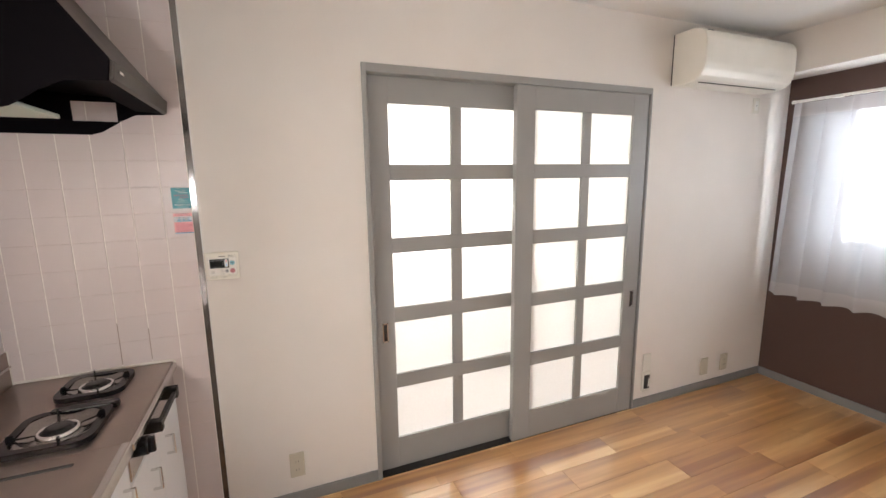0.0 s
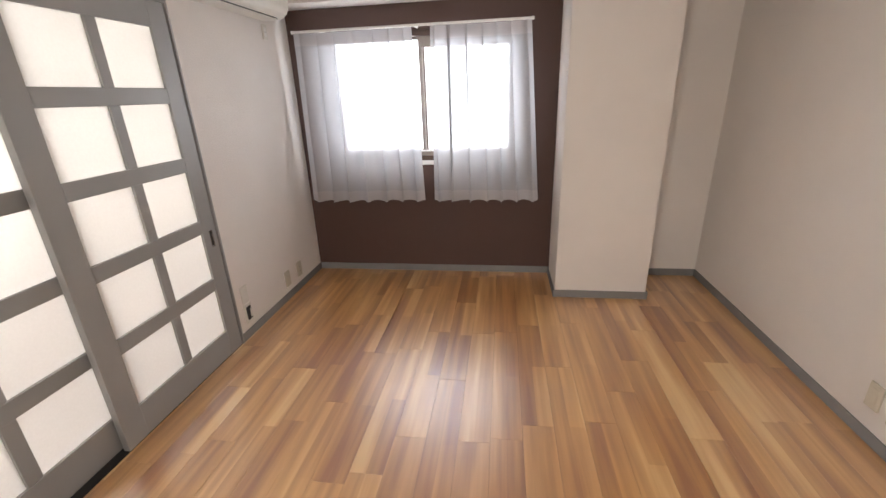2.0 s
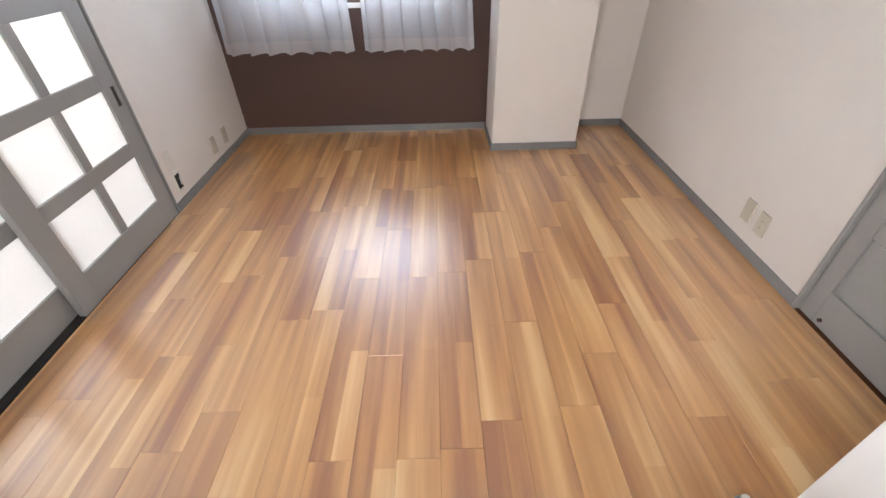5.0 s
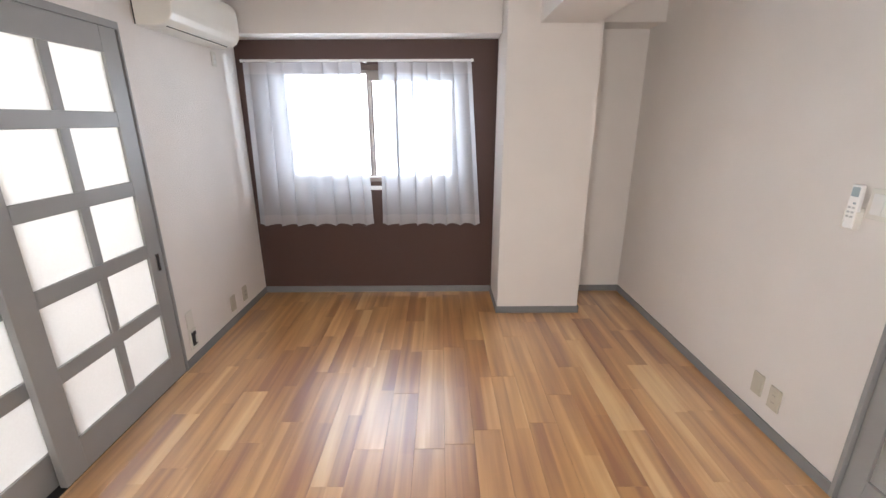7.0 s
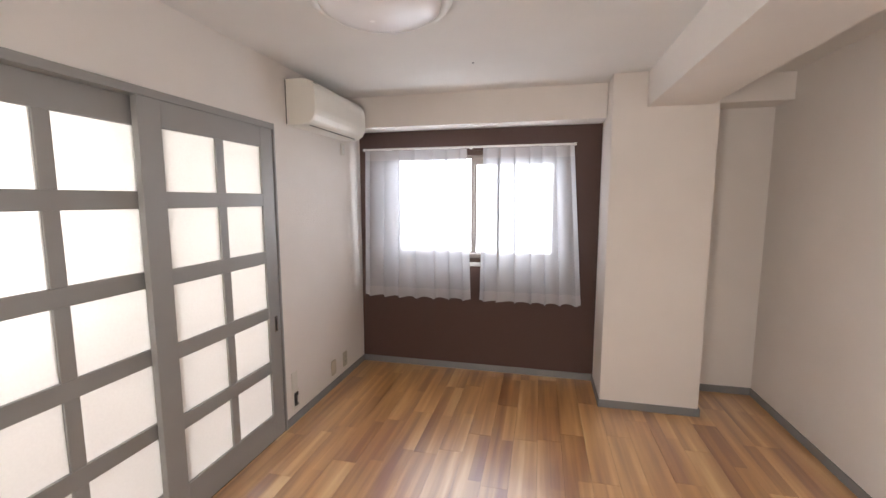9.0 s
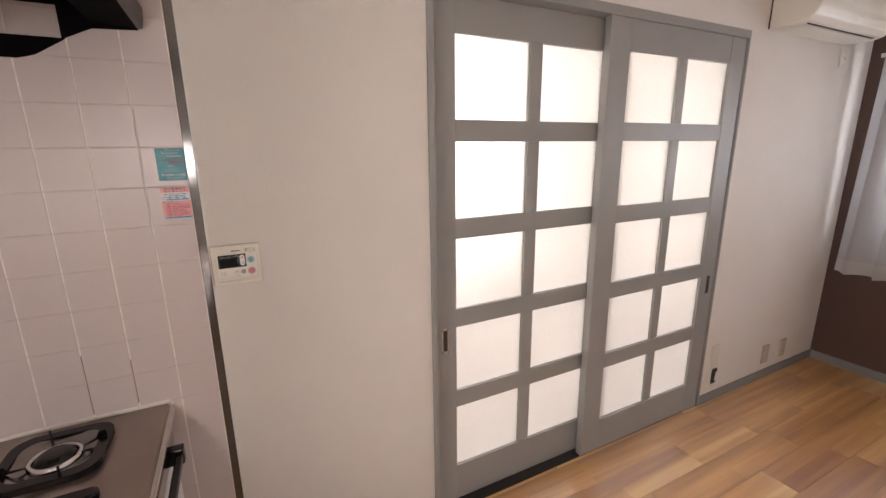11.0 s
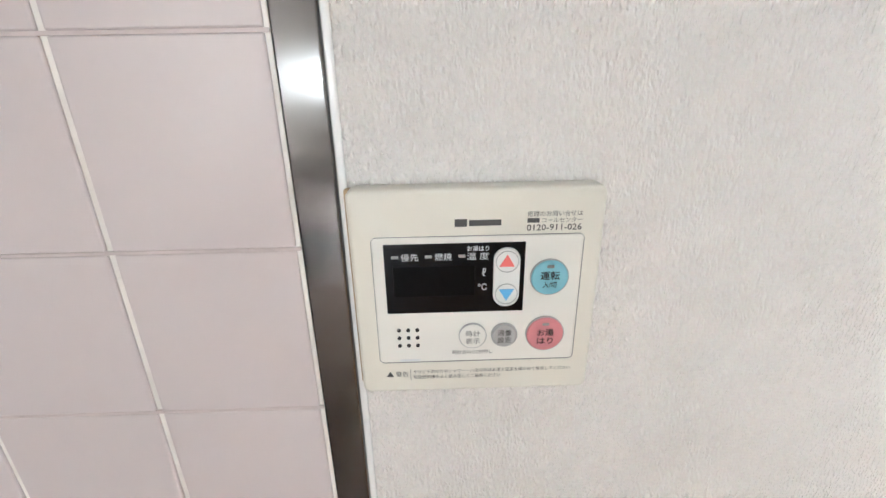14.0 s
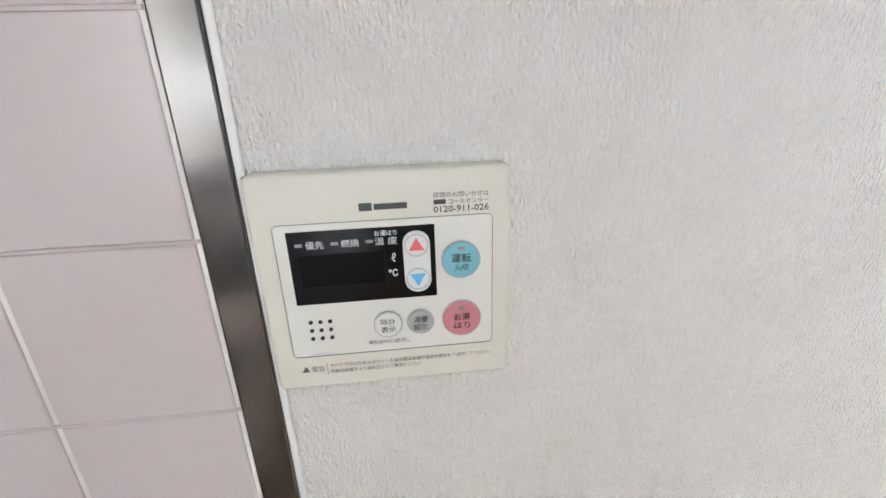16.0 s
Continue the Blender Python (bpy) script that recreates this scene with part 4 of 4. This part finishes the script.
words("やけど予防のためシャワー・入浴の際はお湯の温度を確かめて使用してください", .0026, 0.0448, 1.1413, xb, INK, "lettering", ctl, .0865)
words("取扱説明書をよく読み正しくご使用ください", .0026, 0.0448, 1.1378, xb, INK, "lettering", ctl, .0480)

# ---- stickers on the tiles ----
TEAL = material("teal_sticker", (0.0, 0.22, 0.27), 0.35, var=.08, scale=60)
PINK = material("pink_sticker", (0.84, 0.38, 0.40), 0.4, var=.04, scale=60)
ST_WHITE = plain("sticker_white", (0.78, 0.80, 0.84))
ST_BLUE = plain("sticker_blue", (0.14, 0.46, 0.70))
RED_INK = plain("red_print", (0.30, 0.02, 0.05))
xs_ = 0.0072
tealed = thing("teal_sticker", (xs_, -0.042, 1.467), "teal gas company sticker on the pink tiles", "sticker")
part("sheet", box(xs_ - .0006, xs_, -0.0740, -0.0105, 1.4270, 1.5085, .0002, segments=1), TEAL, tealed)
rs = random.Random(4)


def print_line(y0, y1, z, h, mat, parent, x=xs_):
    """One line of small print, broken into strokes of uneven length."""
    bm, y = bmesh.new(), y0
    while y < y1:
        w = rs.uniform(.0008, .0024)
        box(x, x + .00025, y, min(y + w, y1), z - h / 2 * rs.uniform(.7, 1), z + h / 2 * rs.uniform(.7, 1), bm=bm)
        y += w + rs.uniform(.0003, .0008)
    part("print_line", bm, mat, parent)


DULL_RED = plain("dull_red_print", (0.30, 0.09, 0.14))
PALE_TEAL = plain("pale_teal_print", (0.38, 0.58, 0.62))
flat([(-0.052, 1.5055), (-0.046, 1.5060), (-0.048, 1.5015)], xs_, xs_ + .0003, PALE_TEAL, "mark", tealed, "", 0)
print_line(-.045, -.020, 1.5035, .0012, PALE_TEAL, tealed)
for k, (w, h) in enumerate(((.0034, .0075), (.0030, .0050), (.0032, .0050), (.0030, .0050), (.0026, .0050), (.0022, .0060), (.0028, .0050))):
    y = -.0595 + k * .0052
    part("mark", boxes([(xs_, xs_ + .0003, y, y + .0009, 1.4935, 1.4935 + h), (xs_, xs_ + .0003, y + .0009, y + w, 1.4935 + h / 2 - .0004, 1.4935 + h / 2 + .0004)]), ST_WHITE, tealed, "plain white stroke of a wordmark")
print_line(-.050, -.017, 1.4890, .0042, PALE_TEAL, tealed)
print_line(-.066, -.016, 1.4790, .0040, DULL_RED, tealed)
print_line(-.046, -.016, 1.4705, .0046, DULL_RED, tealed)
print_line(-.051, -.037, 1.4635, .0026, ST_WHITE, tealed)
for z, ya, yb in ((1.4585, -.050, -.022), (1.4545, -.057, -.030), (1.4505, -.060, -.018)):
    print_line(ya, yb, z, .0016, PALE_TEAL, tealed)
words("3484-1122", .0086, -0.0590, 1.4415, xs_ + .0003, ST_WHITE, "lettering", tealed, .045)
part("phone_mark", boxes([(xs_, xs_ + .0003, -0.0660, -0.0610, 1.4425, 1.4445), (xs_, xs_ + .0003, -0.0652, -0.0618, 1.4385, 1.4415)]), ST_WHITE, tealed)
print_line(-.056, -.018, 1.4345, .0022, PALE_TEAL, tealed)
print_line(-.054, -.022, 1.4305, .0016, PALE_TEAL, tealed)
pk = thing("pink_sticker", (xs_, -0.042, 1.369), "pink and white gas safety sticker on the tiles", "sticker")
part("sheet", box(xs_ - .0006, xs_, -0.0755, -0.0110, 1.3285, 1.4085, .0002, segments=1), PINK, pk)
part("band", box(xs_, xs_ + .0002, -0.0750, -0.0115, 1.3740, 1.3963), ST_WHITE, pk, "white band")
part("foot_band", box(xs_, xs_ + .0002, -0.0750, -0.0115, 1.3287, 1.3330), ST_BLUE, pk, "bright blue foot band")
PALE_BLUE = plain("pale_blue_print", (0.27, 0.52, 0.70))
for c, w in ((-0.057, .0095), (-0.041, .0095), (-0.024, .0095)):
    flat([(c - w, 1.3755), (c + w, 1.3755), (c + .002, 1.3850), (c, 1.3935), (c - .002, 1.3850)], xs_ + .0002, xs_ + .0004, PALE_BLUE, "peak", pk, "", 0)
words("ガスを安全に", .0062, -0.043, 1.4062, xs_ + .0004, INK, "lettering", pk, .050, True)
words("使いましょう", .0062, -0.043, 1.3996, xs_ + .0004, INK, "lettering", pk, .050, True)
for z in (1.3925, 1.3835, 1.3785):
    part("bullet", disc((xs_ + .0004, -0.0716, z), (1, 0, 0), 0.0011, .0004, 0, 14), INK, pk)
words("13A", .0046, -0.0415, 1.3925, xs_ + .0006, RED_INK, "lettering", pk, .0095)
words("13A", .0046, -0.0690, 1.3878, xs_ + .0006, RED_INK, "lettering", pk, .0095)
for z, ya, yb in ((1.3925, -.069, -.043), (1.3925, -.030, -.017), (1.3878, -.058, -.024), (1.3835, -.069, -.026), (1.3785, -.069, -.014)):
    print_line(ya, yb, z, .0019, GREY_INK, pk, xs_ + .0004)
flat([(-.0730, 1.3735), (-.0690, 1.3735), (-.0710, 1.3705)], xs_, xs_ + .0003, INK, "mark", pk, "", 0)
for z, ya, yb in ((1.3722, -.067, -.050), (1.3675, -.069, -.038), (1.3590, -.069, -.014), (1.3510, -.069, -.028), (1.3475, -.069, -.024), (1.3395, -.069, -.015)):
    print_line(ya, yb, z, .0017, RED_INK, pk)
for t, z in (("TEL 0570-002299", 1.3630), ("TEL 03-6735-8899", 1.3552), ("TEL 0570-002211", 1.3436), ("TEL 03-3426-1171", 1.3360)):
    words(t, .0050, -0.068, z, xs_ + .0004, RED_INK, "lettering", pk, .053)
print_line(-.069, -.058, 1.3308, .0020, INK, pk, xs_ + .0002)
print_line(-.054, -.034, 1.3308, .0022, INK, pk, xs_ + .0002)
print_line(-.030, -.015, 1.3308, .0020, INK, pk, xs_ + .0002)

# ---- floorboards ----
BOARD_W, BOARD_L, X_REF = 0.1505, 0.94, 1.670
PHASE = {0: .80, -1: .77, -2: .27, -3: .77, -4: .55, -5: .49, -6: .03, -7: .82, -8: .3, -9: .66, -10: .1, -11: .5,
         1: .90, 2: .44, 3: .01, 4: .25, 5: .54, 6: .89, 7: .3, 8: .56, 9: .1, 10: .54, 11: .2}
board_meshes = {}


def board(x0, x1, y0, y1):
    key = (round(x1 - x0, 4), round(y1 - y0, 4))
    if key not in board_meshes:
        bm = box(0.0004, key[0] - .0004, 0.0004, key[1] - .0004, -.0028, 0, .0006, segments=1)
        me = bpy.data.meshes.new("floorboard")
        bm.to_mesh(me)
        bm.free()
        me.materials.append(BOARD)
        board_meshes[key] = me
    ob = new("floorboard", board_meshes[key])
    ob.parent = floor
    ob.location = (x0, y0, 0)


for k in range(-12, 12):
    xa, xb = X_REF + k * BOARD_W, X_REF + (k + 1) * BOARD_W
    xa, xb = max(xa, 0.0), min(xb, R_X)
    if xb - xa < .005:
        continue
    y = PHASE.get(k, .4) - BOARD_L * 5
    while y < W_Y:
        ya, yb = max(y, BACK_Y), min(y + BOARD_L, W_Y)
        if yb - ya > .01 and not (xb < 2.3 and yb < K_Y):
            board(xa, xb, ya, yb)
        y += BOARD_L

# ---- tiles ----
tile_meshes = {}
tile_bed = bpy.data.objects["tile_bed"]


def tile(place, w, h, axis):
    key = (round(w, 4), round(h, 4), axis)
    if key not in tile_meshes:
        if axis == "x":
            bm = box(0, .0035, .0018, w - .0018, .0009, h - .0009, .0010, segments=2)
        else:
            bm = box(.0018, w - .0018, 0, .0035, .0009, h - .0009, .0010, segments=2)
        me = bpy.data.meshes.new("tile")
        bm.to_mesh(me)
        bm.free()
        me.materials.append(TILE)
        tile_meshes[key] = me
    ob = new("tile", tile_meshes[key])
    ob.parent = tile_bed
    ob.location = place


Z_REF = 0.0115
for c in range(7):
    ya, yb = -0.106 - .1 * c, -0.006 - .1 * c if c else -0.0105
    ya = max(ya, K_Y + .004)
    for r in range(25):
        za, zb = max(Z_REF + .1 * r, 0), min(Z_REF + .1 * (r + 1), CEIL_Z)
        if za >= CEIL_Z or (c > 1 and zb < 0.8) or yb - ya < .02:
            continue
        tile((.003, ya, za), yb - ya, zb - za, "x")
for c in range(6):
    for r in range(9, 24):
        tile((.008 + .1 * c, K_Y + .003, Z_REF + .1 * r), .1, .1, "y")

JOINT = material("dull_pink_joint", (0.60, 0.51, 0.49), 0.5, var=0.12, scale=30)
structure("tile_joint", boxes([(0.0046, 0.0062, K_Y + .006, -0.0102, Z_REF + .1 * r - .0009, Z_REF + .1 * r + .0009) for r in range(1, 25)]), JOINT, "thin level tile joints gone dull", "wall")
GRIME = material("brown_grime", (0.34, 0.25, 0.20), 0.7, var=.35, scale=80)
for y0, y1, z0, z1 in ((-.205, -.108, 1.3103, 1.3119), (-.181, -.126, 1.2105, 1.2117), (-.326, -.208, 1.0105, 1.0118), (-.320, -.175, .9100, .9122), (-.2076, -.2050, .825, .955), (-.3073, -.3049, .820, .99), (-.090, -.030, 1.1108, 1.1119), (-.100, -.040, 1.2110, 1.2119)):
    tagged(part("grime", box(0.0047, 0.0056, y0, y1, z0, z1), GRIME, tile_bed), "brown kitchen grime in the joint")
